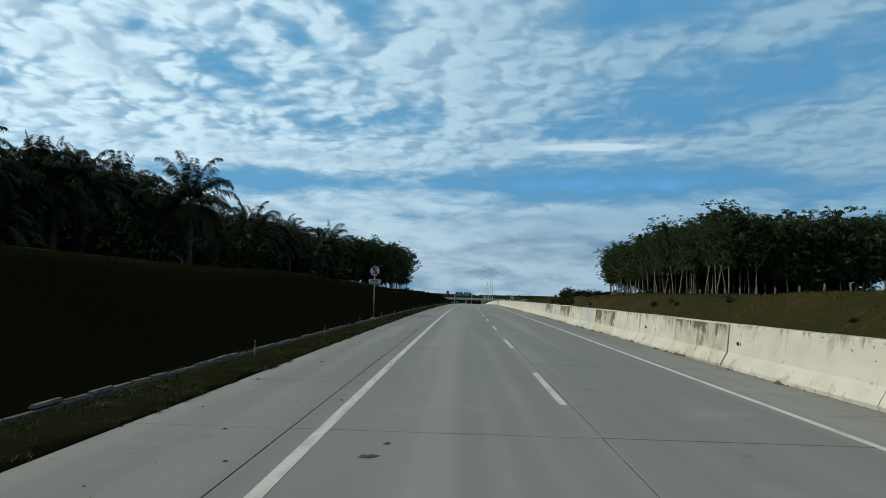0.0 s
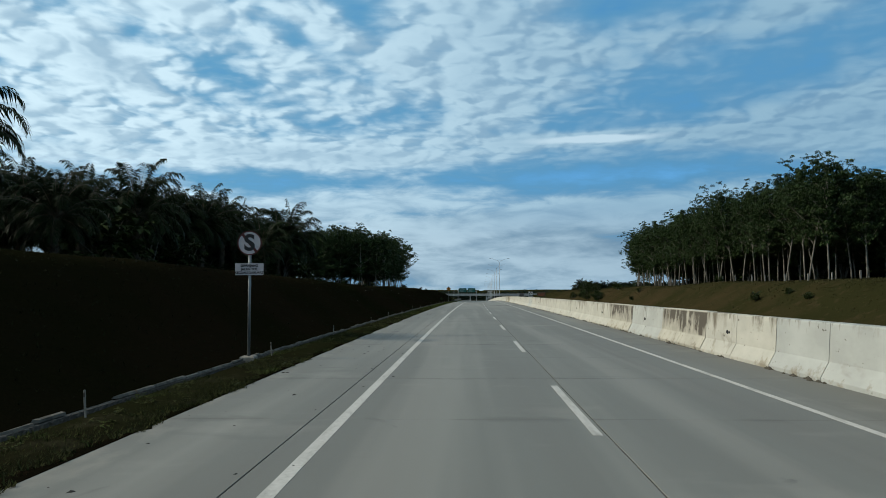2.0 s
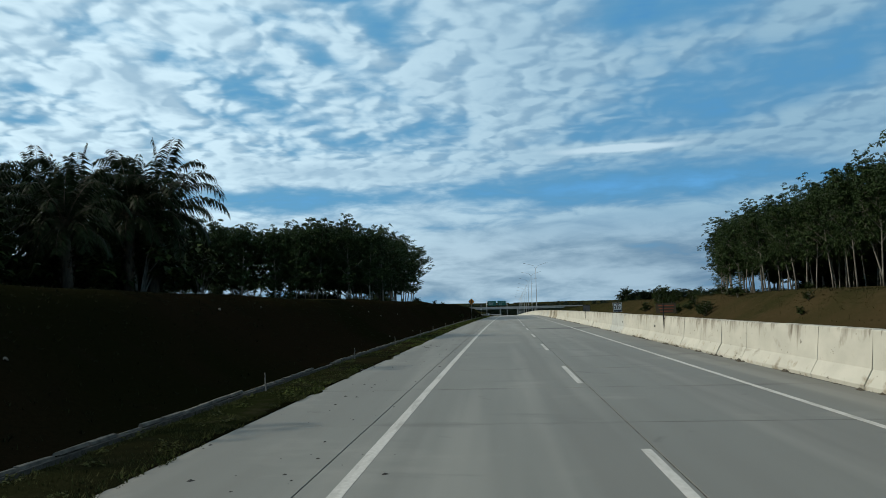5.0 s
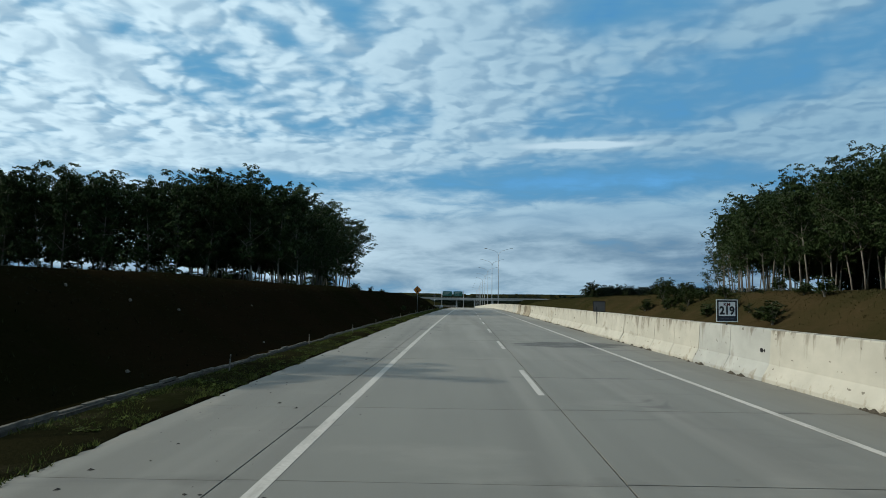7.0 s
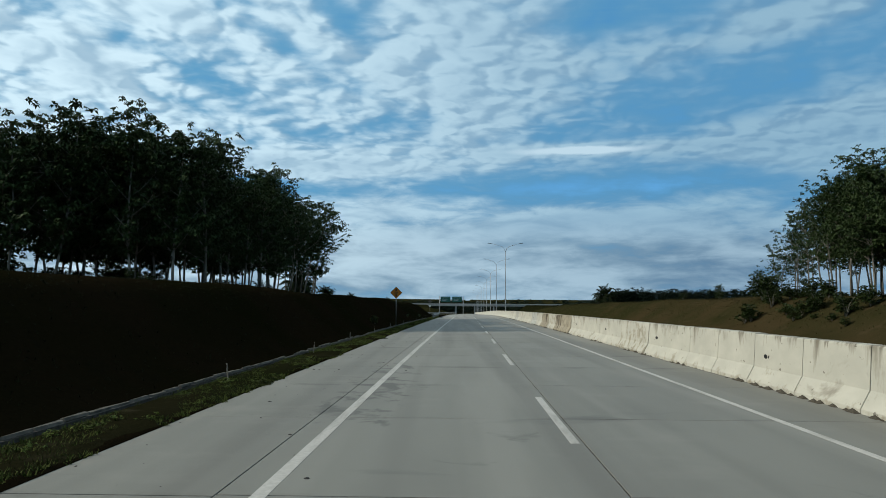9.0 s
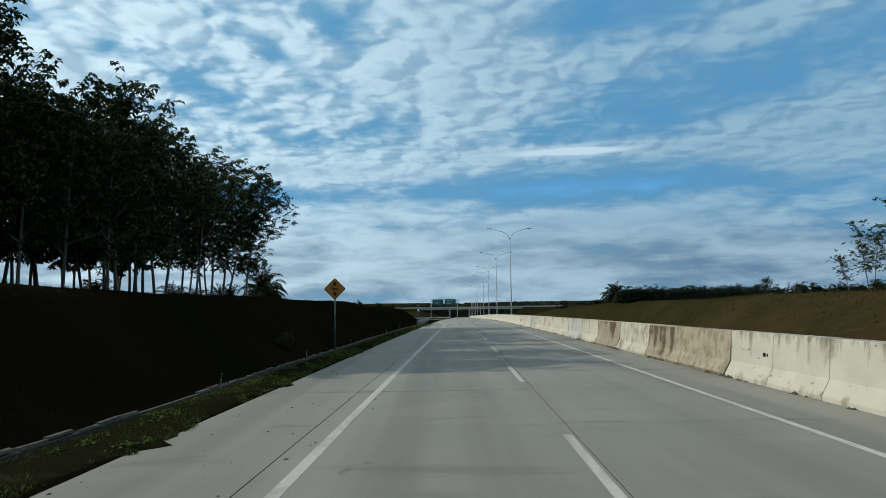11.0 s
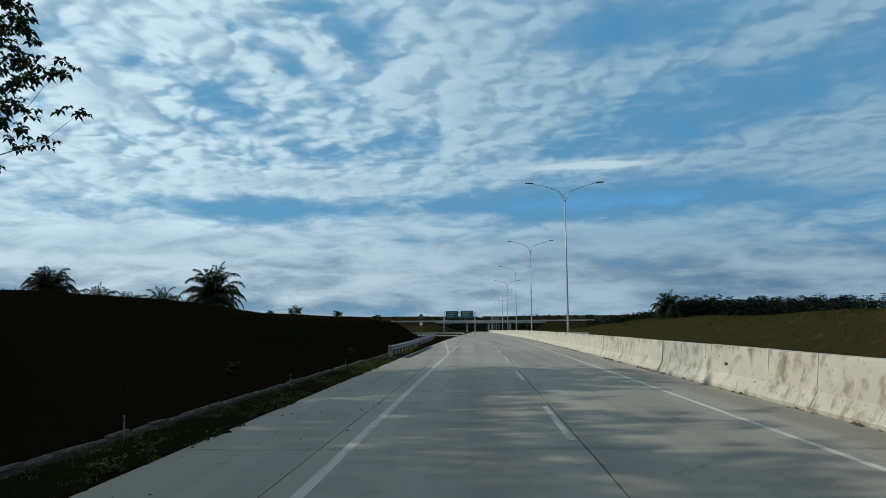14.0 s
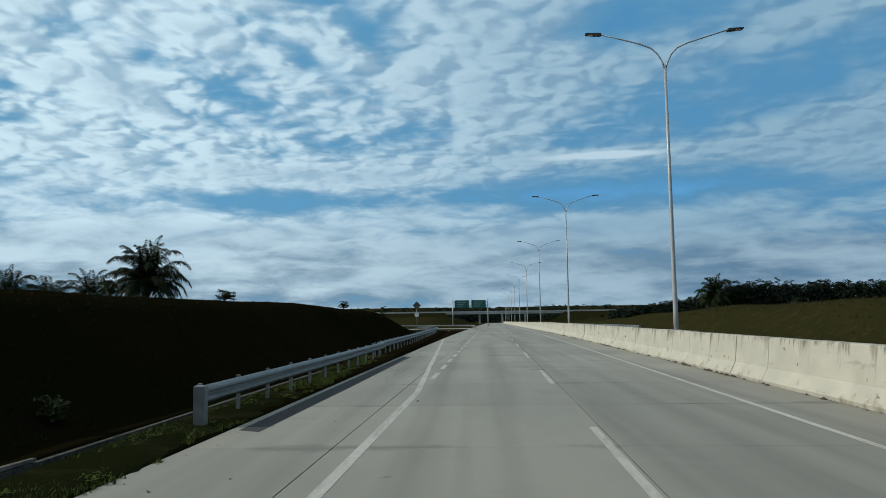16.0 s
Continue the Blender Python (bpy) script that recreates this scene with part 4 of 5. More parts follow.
def rubber_meshes(seed, top, crown_low, spread, whorls, leaf=1.0):
    """Trunk with limbs, and crown of leaf rosettes, of one rubber tree."""
    rnd = random.Random(seed)
    wood = Geo()
    lean = Vector((rnd.uniform(-0.12, 0.12), rnd.uniform(-0.12, 0.12), 1))
    pts, rad = [], []
    for k in range(8):
        f = k / 7
        z = top * 0.86 * f
        pts.append((lean.x * z + 0.16 * math.sin(f * 5 + seed), lean.y * z + 0.16 * math.cos(f * 4 + seed * 2) - 0.16 * math.cos(seed * 2), z - 0.3 * (k == 0)))
        rad.append(0.09 * (1 - f) ** 0.7 + 0.02)
    wood.tube(pts, rad, 7)
    tips = []
    limbs = 15
    for k in range(limbs):
        f = (k + rnd.random()) / limbs
        z0 = crown_low * 0.75 + (top * 0.84 - crown_low * 0.75) * f
        q = z0 / (top * 0.86) * 7
        i = min(6, int(q))
        p0 = Vector(pts[i]).lerp(Vector(pts[i + 1]), q - i)
        a = k * 2.4 + rnd.uniform(-0.5, 0.5)
        env = math.sin(math.pi * (0.22 + 0.70 * f)) ** 0.8
        ln = spread * env * rnd.uniform(0.7, 1.2)
        rise = rnd.uniform(0.45, 1.2) * (1.1 - 0.4 * f)
        lp = [p0]
        d = Vector((math.cos(a), math.sin(a), rise)).normalized()
        for s in range(4):
            d = (d + Vector((rnd.uniform(-0.25, 0.25), rnd.uniform(-0.25, 0.25), rnd.uniform(-0.1, 0.2)))).normalized()
            lp.append(lp[-1] + d * ln * 0.32)
        r0 = 0.055 * (1.15 - f)
        wood.tube([tuple(p) for p in lp], [r0, r0 * 0.8, r0 * 0.6, r0 * 0.42, r0 * 0.22], 4, False)
        for s in range(1, 5):
            tips.append((lp[s], 0.28 + 0.11 * s))
            for _ in range(1 + s % 2):
                e = lp[s] + Vector((rnd.uniform(-1, 1), rnd.uniform(-1, 1), rnd.uniform(-0.3, 0.9))) * (0.45 + 0.25 * s)
                wood.tube([tuple(lp[s]), tuple(e)], [r0 * 0.33, 0.007], 3, False)
                tips.append((e, 0.5))
    tips.append((Vector(pts[-1]), 0.6))
    vs, fs = [], []
    for k in range(whorls // 3):
        c, s = rnd.choice(tips)
        p = c + Vector((rnd.gauss(0, s), rnd.gauss(0, s), rnd.gauss(0.1, s * 0.7)))
        for _ in range(3):
            q = p + Vector((rnd.gauss(0, 0.2), rnd.gauss(0, 0.2), rnd.gauss(0, 0.13)))
            leaf_whorl(vs, fs, q, leaf * rnd.uniform(0.24, 0.38), rnd.randint(5, 6), rnd, 0.55, 0.62)
    crown = Geo()
    crown.v, crown.f = vs, fs
    return wood.mesh("trunk", M_BARK, True), crown.mesh("crown", M_LEAF)


def rubber_tree(meshes, label, group):
    t = thing("rubber_tree", label, "tree", (0, 0, -50), group)
    part("trunk", meshes[0], None, t)
    part("crown", meshes[1], None, t)
    return t


HIGH = [rubber_meshes(30 + k, 14.0 + 0.7 * (k % 3), 5.4, 2.8, 900) for k in range(4)]
LOW = [rubber_meshes(60 + k, 13.2 + 0.9 * (k % 3), 2.6, 2.7, 740) for k in range(4)]
AIRY = [rubber_meshes(70 + k, 12.4 + 0.8 * k, 3.2, 3.4, 560) for k in range(3)]
DENSE = [rubber_meshes(64 + k, 12.8 + 0.9 * (k % 3), 3.0, 2.9, 780, 1.25) for k in range(3)]
LABEL_L = "tall leafy rubber tree with slender trunk on the bank crest"
LABEL_R = "tall rubber tree with bare pale trunk and high crown"
proto_l = [rubber_tree(m, LABEL_L, "rubber trees by the exit") for m in LOW]
proto_d = [rubber_tree(m, "dark dense rubber tree deep within the stand", "rubber trees by the exit") for m in DENSE]
proto_x = [rubber_tree(m, "dark dense rubber tree behind the pale trunks", "rubber trees across the road") for m in DENSE]
proto_a = [rubber_tree(m, "airy rubber tree with open crown at the stand's end", "rubber trees by the exit") for m in AIRY]
SPARSE = [rubber_meshes(76 + k, 12.4 + 0.8 * k, 5.0, 2.8, 300) for k in range(3)]
proto_e = [rubber_tree(m, "slender rubber tree with open crown and bare trunk", "rubber trees across the road") for m in SPARSE]
proto_r = [rubber_tree(m, LABEL_R, "rubber trees across the road") for m in HIGH]
used = {}


def plant(protos, x, y, rnd, s=1.0):
    """Puts a tree on the ground; each first tree of a kind is moved, the others are copies."""
    p = rnd.choice(protos)
    m = pose(x, y, height(x, y) - 0.05, rnd.uniform(-3, 3), rnd.uniform(-3, 3), rnd.uniform(0, 360))
    if p.name not in used:
        used[p.name] = 1
        p.matrix_basis = m @ Matrix.Scale(s, 4)
    else:
        c = copy_thing(p, m)
        c.scale = (s, s, s)


rnd = random.Random(21)
for i in range(13):
    for j in range(18):
        x, y = -20.6 - 4.1 * i + rnd.uniform(-0.9, 0.9), 172.4 + 3.1 * j + rnd.uniform(-0.8, 0.8)
        if y > 223 - 1.5 * i:
            continue
        if y > 203 and (i > 2 or rnd.random() < 0.3):
            continue
        if y > 196 and i > 2:
            continue
        if i < 5 or j < 4:
            x -= 1.2 * (y > 203)
            plant(proto_d if i > 1 or (j in (1, 2) and i > 0) else proto_l if y < 200 else proto_a, x, y, rnd, rnd.uniform(0.88, 1.06))
for x, y, s in ((-21.9, 224.0, 1.04), (-25.0, 222.5, 0.95), (-22.5, 219.0, 1.0)):
    plant(proto_a, x, y, rnd, s)
for i in range(10):
    for j in range(42):
        y = 96.0 + 3.5 * j + rnd.uniform(-0.9, 0.9) + 0.5 * i
        x = 38.0 + 4.2 * i + rnd.uniform(-0.9, 0.9) + max(0.0, y - 188) * 0.26
        if y > 238 or (y > 214 and rnd.random() < 0.45):
            continue
        if i < (5 if y < 205 else 3) or j < 4:
            plant(proto_e if y > 207 else proto_r if i < 2 else proto_x, x, y, rnd, rnd.uniform(0.93, 1.03))
for x, y, s in ((53.0, 243, 0.70), (54.5, 247, 0.78), (57, 245, 0.76), (54.0, 251, 0.55)):
    plant(proto_e, x, y, rnd, s)


def palm_meshes(seed, trunk_h, frond_len, fronds):
    """Stout trunk with leaf bases, and arching feather fronds, of one oil palm."""
    rnd = random.Random(seed)
    wood = Geo()
    wood.tube([(0, 0, -0.3), (0.05, 0, trunk_h * 0.5), (0.1, 0.05, trunk_h)], [0.36, 0.32, 0.34], 9)
    for k in range(60):
        f = rnd.random()
        a = rnd.uniform(0, 6.28)
        z = trunk_h * (0.2 + 0.8 * f)
        d = Vector((math.cos(a), math.sin(a), 0.9)).normalized()
        p = Vector((0.05 + 0.28 * math.cos(a), 0.28 * math.sin(a), z))
        wood.tube([tuple(p), tuple(p + d * 0.28)], [0.07, 0.035], 4)
    vs, fs = [], []
    for k in range(fronds):
        a = k * 2.39996 + rnd.uniform(-0.2, 0.2)
        f = k / (fronds - 1)
        up = 1.42 - 1.75 * f + rnd.uniform(-0.12, 0.12)
        ln = frond_len * rnd.uniform(0.85, 1.1) * (0.78 + 0.3 * math.sin(math.pi * min(1, f + 0.2)))
        n = 54
        d = Vector((math.cos(a) * math.cos(up), math.sin(a) * math.cos(up), math.sin(up)))
        side0 = Vector((-math.sin(a), math.cos(a), 0))
        p = Vector((0.1, 0.05, trunk_h + 0.1))
        rach = [tuple(p)]
        bend = rnd.uniform(0.036, 0.056)
        for s in range(n):
            d = (d + Vector((0, 0, -bend * (0.15 + 2.4 * (s / n) ** 2)))).normalized()
            p = p + d * (ln / n)
            rach.append(tuple(p))
            if s < 7:
                continue
            g_ = s / n
            ll = 0.95 * math.sin(math.pi * (0.16 + 0.78 * g_)) ** 0.6 * frond_len / 4.6
            for sg in (-1, 1):
                e = (side0 * sg * 0.8 + d * 0.42 + Vector((0, 0, rnd.uniform(-0.5, 0.1)))).normalized() * ll * rnd.uniform(0.75, 1.1)
                q = Vector(rach[-1])
                mid = q + e * 0.5
                tip = q + e + Vector((0, 0, -0.42 * ll))
                w = d * 0.048
                k0 = len(vs)
                vs.extend((tuple(q), tuple(mid + w), tuple(tip), tuple(mid - w)))
                fs.append((k0, k0 + 1, k0 + 2, k0 + 3))
        wood_r = [0.055 * (1 - i / (n + 4)) for i in range(0, n + 1, 9)]
        wood.tube([rach[i] for i in range(0, n + 1, 9)], wood_r, 4, False)
    crown = Geo()
    crown.v, crown.f = vs, fs
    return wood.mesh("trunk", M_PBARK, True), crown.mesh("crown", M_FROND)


PALMS = [palm_meshes(80 + k, h, 5.0, 36) for k, h in enumerate((4.6, 5.4, 6.0))]
SHORT = [palm_meshes(90, 1.6, 3.6, 48)]
FULL = [palm_meshes(95, 4.4, 4.6, 62)]
protos_p = []
for m in PALMS + SHORT + FULL:
    t = thing("oil_palm", "dark oil palm with arching feathery fronds on the bank", "palm tree", (0, 0, -50), "oil palms")
    part("trunk", m[0], None, t)
    part("crown", m[1], None, t)
    protos_p.append(t)
rnd = random.Random(8)
spots = [(-25, 88, 0.86), (-26, 80, 0.84), (-23.5, 98, 0.86), (-23.2, 107, 1.12), (-25, 70, 1.0), (-25.5, 60, 0.78), (-26.5, 51, 0.72), (-26.5, 42, 0.74), (-28, 34, 0.78),
         (-29, 27, 0.82), (-30.5, 19, 0.82)]
spots += [(x - 7.5 + rnd.uniform(-1.2, 1.2), y + 3.5 + rnd.uniform(-2, 2), s) for x, y, s in spots]
spots += [(x - 15 + rnd.uniform(-1.5, 1.5), y + 1 + rnd.uniform(-2, 2), s) for x, y, s in spots[:11]]
spots += [(-36, 60, 1.0), (-40, 74, 1.05), (-34, 110, 1.1), (-42, 112, 1.1), (-50, 108, 1.1), (-41, 100, 1.15), (-48, 92, 1.1)]
spots += [(-22 - 30 * rnd.random(), 8 + 108 * rnd.random(), 0.9) for _ in range(12)]
for x, y, s in spots:
    plant(protos_p[:3], x, y, rnd, s * rnd.uniform(0.94, 1.05))
for k in range(46):
    plant(protos_p, -26 - 16 * rnd.random() ** 1.3, 14 + 84 * k / 46 + rnd.uniform(-2, 2), rnd, rnd.uniform(0.76, 0.90))
plant(protos_p[4:], -47, 324, rnd, 1.36)
for x, y, s in ((-59.8, 333, 0.92), (-65.8, 333, 0.98), (-72.3, 333, 1.04)):
    plant(protos_p[:3], x, y, rnd, s)
plant(protos_p[3:4], -21.5, 232, rnd, 0.42)
plant(protos_p[4:], 54.5, 407, rnd, 1.25)
for x, y in ((70, 118), (62, 108), (58, 99)):
    plant(protos_p[:3], x - 8, y, rnd, 0.95)


def shrub_mesh(seed, r, h, whorls):
    rnd = random.Random(seed)
    wood, vs, fs = Geo(), [], []
    for k in range(9):
        a = rnd.uniform(0, 6.28)
        d = rnd.uniform(0.2, 1) * r
        e = (d * math.cos(a), d * math.sin(a), h * rnd.uniform(0.5, 1))
        wood.tube([(0, 0, -0.1), (e[0] * 0.4, e[1] * 0.4, e[2] * 0.6), e], [0.03, 0.02, 0.008], 4, False)
        for _ in range(whorls // 9):
            c = (e[0] + rnd.gauss(0, 0.2 * r), e[1] + rnd.gauss(0, 0.2 * r), max(0.06, e[2] * rnd.uniform(0.35, 1.1)))
            leaf_whorl(vs, fs, c, rnd.uniform(0.16, 0.30), 7, rnd)
    crown = Geo()
    crown.v, crown.f = vs, fs
    return wood.mesh("stem", M_BARK), crown.mesh("foliage", M_SHRUB)


protos_s = []
for k in range(3):
    m = shrub_mesh(120 + k, 0.8, 1.1 + 0.3 * k, 90)
    t = thing("shrub", "low dark green shrub growing on the grassy bank", "shrub", (0, 0, -50), "bank shrubs")
    part("stem", m[0], None, t)
    part("foliage", m[1], None, t)
    protos_s.append(t)
rnd = random.Random(33)
for k in range(34):
    plant(protos_s, rnd.uniform(20.4, 25.6), rnd.uniform(138, 176), rnd, rnd.uniform(0.3, 0.95))
for k in range(5):
    plant(protos_s, rnd.uniform(23.5, 26), rnd.uniform(168, 182), rnd, rnd.uniform(0.9, 1.3))
for k in range(16):
    plant(protos_s, rnd.uniform(21, 27), rnd.uniform(20, 320), rnd, rnd.uniform(0.3, 0.6))
for k in range(10):
    plant(protos_s, rnd.uniform(35, 40), rnd.uniform(180, 222), rnd, rnd.uniform(0.5, 1.0))
for x, y, s in ((-7.6, 181.7, 0.42), (-7.9, 183.0, 0.36), (-7.5, 238.6, 0.28), (-7.8, 219.0, 0.3)):
    plant(protos_s, x, y, rnd, s)
for k in range(12):
    plant(protos_s, rnd.uniform(-16, -11.6), rnd.uniform(30, 320), rnd, rnd.uniform(0.25, 0.5))
for k in range(46):
    plant(protos_s, -23.5 - 9 * rnd.random(), 12 + 104 * rnd.random(), rnd, rnd.uniform(1.8, 3.2))
for k in range(24):
    plant(protos_s, -24 - 10 * rnd.random(), 94 + 24 * rnd.random(), rnd, rnd.uniform(2.0, 3.4))
for k in range(20):
    plant(protos_s, -30 - 12 * rnd.random(), 180 + 34 * rnd.random(), rnd, rnd.uniform(0.9, 1.8))
for k in range(26):
    plant(protos_s, -30 - 35 * rnd.random(), 172 + 14 * rnd.random(), rnd, rnd.uniform(1.0, 2.0))
for k in range(70):
    plant(protos_s, 47 + 14 * rnd.random(), 98 + 90 * rnd.random(), rnd, rnd.uniform(2.2, 4.0))
# lone young tree on the far crest
plant(proto_r, 58.8, 290, rnd, 0.36)

# fence posts along the right crest
fp = thing("fence_post", "short pale wooden fence post on the bank crest", "fence post", (0, 0, -50), "crest fence posts")
part("post", Geo().box(-0.05, 0.05, -0.05, 0.05, -0.3, 0.62, 0.015), M_STONE, fp)
used[fp.name] = 1
for k in range(16):
    x, y = 26.2 + rnd.uniform(-0.2, 0.2), 34 + 4.0 * k
    if k == 0:
        fp.matrix_basis = pose(x, y, height(x, y))
    else:
        copy_thing(fp, pose(x, y, height(x, y), rnd.uniform(-5, 5), rnd.uniform(-5, 5), 0))


def tufts(name, mat, count, area, size, label, seed):
    """Many small blades of grass, as one sheet of stuff."""
    rnd = random.Random(seed)
    vs, fs = [], []
    for _ in range(count):
        x, y = area(rnd)
        z = height(x, y) - 0.01
        s = size * rnd.uniform(0.5, 1.4)
        for b in range(4):
            a = rnd.uniform(0, 6.28)
            l, w = s * rnd.uniform(0.6, 1.2), s * 0.13
            bx, by = x + rnd.gauss(0, s * 0.3), y + rnd.gauss(0, s * 0.3)
            k0 = len(vs)
            ca, sa = math.cos(a), math.sin(a)
            vs.extend(((bx - sa * w, by + ca * w, z), (bx + sa * w, by - ca * w, z), (bx + ca * l * 0.7, by + sa * l * 0.7, z + l * rnd.uniform(0.5, 1.1))))
            fs.append((k0, k0 + 1, k0 + 2))
    g = Geo()
    g.v, g.f = vs, fs
    return tagged(new(name, g.mesh(name, mat)), label, "grass", kind="stuff")


def verge_edge(y):
    """Where the turf ends on the concrete."""
    return (-4.69 + 0.28 * noise.noise((0, y * 0.27, 9.0)) + 0.30 * noise.noise((0, y * 0.85, 2.0)) + 0.17 * noise.noise((0, y * 2.6, 4.0))
            - 0.10 * smooth01((y - 240) / 6))


def verge_area(r):
    while True:
        x, y = -4.3 - 1.62 * r.random() ** 0.85, -12 + r.random() * 275
        if noise.noise((x * 0.9, y * 0.35, 3.0)) + 0.5 * noise.noise((x * 3, y * 1.5, 8.0)) > -0.12:
            if x < verge_edge(y) + 0.09:
                return x - max(0, ROAD_L - outer_x(y)), y


tufts("verge_grass", M_GRASS, 76000, verge_area, 0.07, "short green grass and weeds along the road verge", 3)
tufts("bank_grass", M_DRYGRASS, 20000, lambda r: (20.3 + 6 * r.random() ** 0.6, 10 + 310 * r.random()), 0.12, "dry brownish grass tufts on the lit bank", 4)
# tufts added over the left bank to deepen its shade
tufts("bank_creeper", M_CREEPER_SHADE, 24000, lambda r: (-7.0 - 5.4 * r.random(), 4 + 316 * r.random()), 0.07, "added creeper tufts coloured near black as the bank's shade", 6)

# leafy weeds in clumps on the verge
rnd = random.Random(19)
vs, fs = [], []
for _ in range(700):
    cx, cy = verge_area(rnd)
    if cy < 130 and rnd.random() < 0.5:
        continue
    for _ in range(14):
        x, y = cx + rnd.gauss(0, 0.07), cy + rnd.gauss(0, 0.12)
        if x < verge_edge(y) - 0.01 - max(0, ROAD_L - outer_x(y)):
            leaf_whorl(vs, fs, (x, y, height(x, y) + 0.03 + 0.08 * rnd.random() ** 2), rnd.uniform(0.025, 0.055), 5, rnd, 0.2, 0.8)
g = Geo()
g.v, g.f = vs, fs
tagged(new("verge_weeds", g.mesh("verge_weeds", M_WEED)), "low leafy green weeds in clumps on the verge", "weeds", kind="stuff")

# verge soil creeping over the edge of the concrete
g = Geo()
vs, fs = [], []
ys = [-40 + 0.2 * k for k in range(1425)]
for y in ys:
    o = max(0.0, ROAD_L - outer_x(y))
    e = verge_edge(y)
    for f, z in ((0, 0.002), (0.05, 0.020), (0.35, 0.045), (0.7, 0.05), (1.05, 0.03)):
        vs.append((e - f - o if f < 1 else -5.92 - o, y, z + (0.025 * noise.noise((f * 3, y * 1.3, 5.0)) if f > 0.05 else 0)))
for i in range(len(ys) - 1):
    for k in range(4):
        fs.append((i * 5 + k + 1, i * 5 + k, (i + 1) * 5 + k, (i + 1) * 5 + k + 1))
g.add(vs, fs)
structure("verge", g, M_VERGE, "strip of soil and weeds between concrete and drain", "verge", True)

# a few pale stones on the bank
pale = thing("pale_stone", "small pale stone lying on the dark bank", "stone", (0, 0, -50), "bank stones")
g = Geo()
pts = [(math.cos(a) * (0.9 + 0.3 * math.sin(a * 3)), math.sin(a)) for a in (0.2, 1.3, 2.4, 3.5, 4.6, 5.6)]
g.add([(x * 0.06, y * 0.05, -0.03) for x, y in pts] + [(x * 0.035, y * 0.03, 0.035) for x, y in pts],
      [tuple(range(6, 12))] + [(i, (i + 1) % 6, (i + 1) % 6 + 6, i + 6) for i in range(6)])
part("stone", g, plain("pale_stone", (0.14, 0.13, 0.11), 0.9), pale)
used[pale.name] = 1
rnd = random.Random(51)
for k in range(9):
    x, y = rnd.uniform(-11, -7.3), rnd.uniform(40, 130)
    m = pose(x, y, height(x, y) + 0.02, 0, rnd.uniform(10, 35), rnd.uniform(0, 360))
    if k == 0:
        pale.matrix_basis = m
    else:
        copy_thing(pale, m)

# loose grit on the hard shoulder
rnd = random.Random(14)
g = Geo()
for _ in range(900):
    x, y = -4.5 + 2.9 * rnd.random() ** 1.4, -8 + 265 * rnd.random()
    s = 0.011 + 0.036 * rnd.random() ** 3
    p = [(x + s * rnd.uniform(0.6, 1.3) * math.cos(a), y + s * rnd.uniform(0.6, 1.6) * math.sin(a)) for a in (0.3, 1.5, 2.6, 3.9, 5.2)]
    g.add([(a, b, 0.001) for a, b in p] + [(x, y, s * 0.45)], [(0, 1, 5), (1, 2, 5), (2, 3, 5), (3, 4, 5), (4, 0, 5)])
tagged(new("loose_gravel", g.mesh("loose_gravel", M_GRAVEL)), "loose dark grit scattered on the concrete shoulder", "gravel", kind="stuff")

# soil and weeds caught along the barrier foot
g = Geo()
for _ in range(1500):
    y = -10 + 330 * rnd.random()
    if noise.noise((0, y * 0.35, 6.0)) < -0.05:
        continue
    x, s = ROAD_R - 0.10 * rnd.random() ** 2 - 0.01, 0.02 + 0.10 * rnd.random() ** 2.5
    p = [(x + s * 0.8 * math.cos(a), y + s * 2 * math.sin(a)) for a in (0.3, 1.5, 2.6, 3.9, 5.2)]
    g.add([(a, b, 0.001) for a, b in p] + [(x, y, s * 0.7)], [(0, 1, 5), (1, 2, 5), (2, 3, 5), (3, 4, 5), (4, 0, 5)])
tagged(new("foot_soil", g.mesh("foot_soil", M_CRUMB)), "dry soil and crumbs gathered along the barrier foot", "soil", kind="stuff")

# ---- distance ----


def woods(name, count, area, label, seed, r=1.5, leaf=0.6, whorls=26):
    rnd = random.Random(seed)
    vs, fs = [], []
    for _ in range(count):
        x, y, top = area(rnd)
        z0 = height(x, y)
        for _ in range(whorls):
            f = rnd.random() ** 0.8
            sp = r * (0.15 + 0.75 * math.sin(math.pi * (0.15 + 0.8 * f)))
            leaf_whorl(vs, fs, (x + rnd.gauss(0, sp), y + rnd.gauss(0, sp), z0 + top * (0.06 + 0.90 * f)), leaf * rnd.uniform(0.8, 1.4), 4, rnd, 0.3, 0.9)
    g = Geo()
    g.v, g.f = vs, fs
    return tagged(new(name, g.mesh(name, M_FAR)), label, "woods", kind="stuff")


woods("woodland", 900, lambda r: (60 + 260 * r.random() ** 1.4, 404 + 30 * r.random(), 8.4 + 2.0 * r.random() ** 3), "dark plantation edge beyond the bank", 41, 1.6, 0.55, 44)
def slanting_edge(r):
    f = r.random()
    return 62 + 52 * f, 560 + 60 * r.random(), 4.5 + 8.0 * f + 2.0 * r.random() ** 2


woods("woodland_low", 240, slanting_edge, "plantation edge falling away beyond the far ramp", 44, 1.7, 0.9)
woods("far_woods", 620, lambda r: (-420 + 405 * r.random(), 870 + 190 * r.random(), 9 + 8 * r.random() ** 2), "distant wooded skyline on the near side", 42, 3.6, 1.5)
woods("far_woods_east", 620, lambda r: (-20 + 470 * r.random(), 870 + 190 * r.random(), 9 + 7 * r.random() ** 2), "distant wooded skyline past the overpass", 43, 3.6, 1.5)


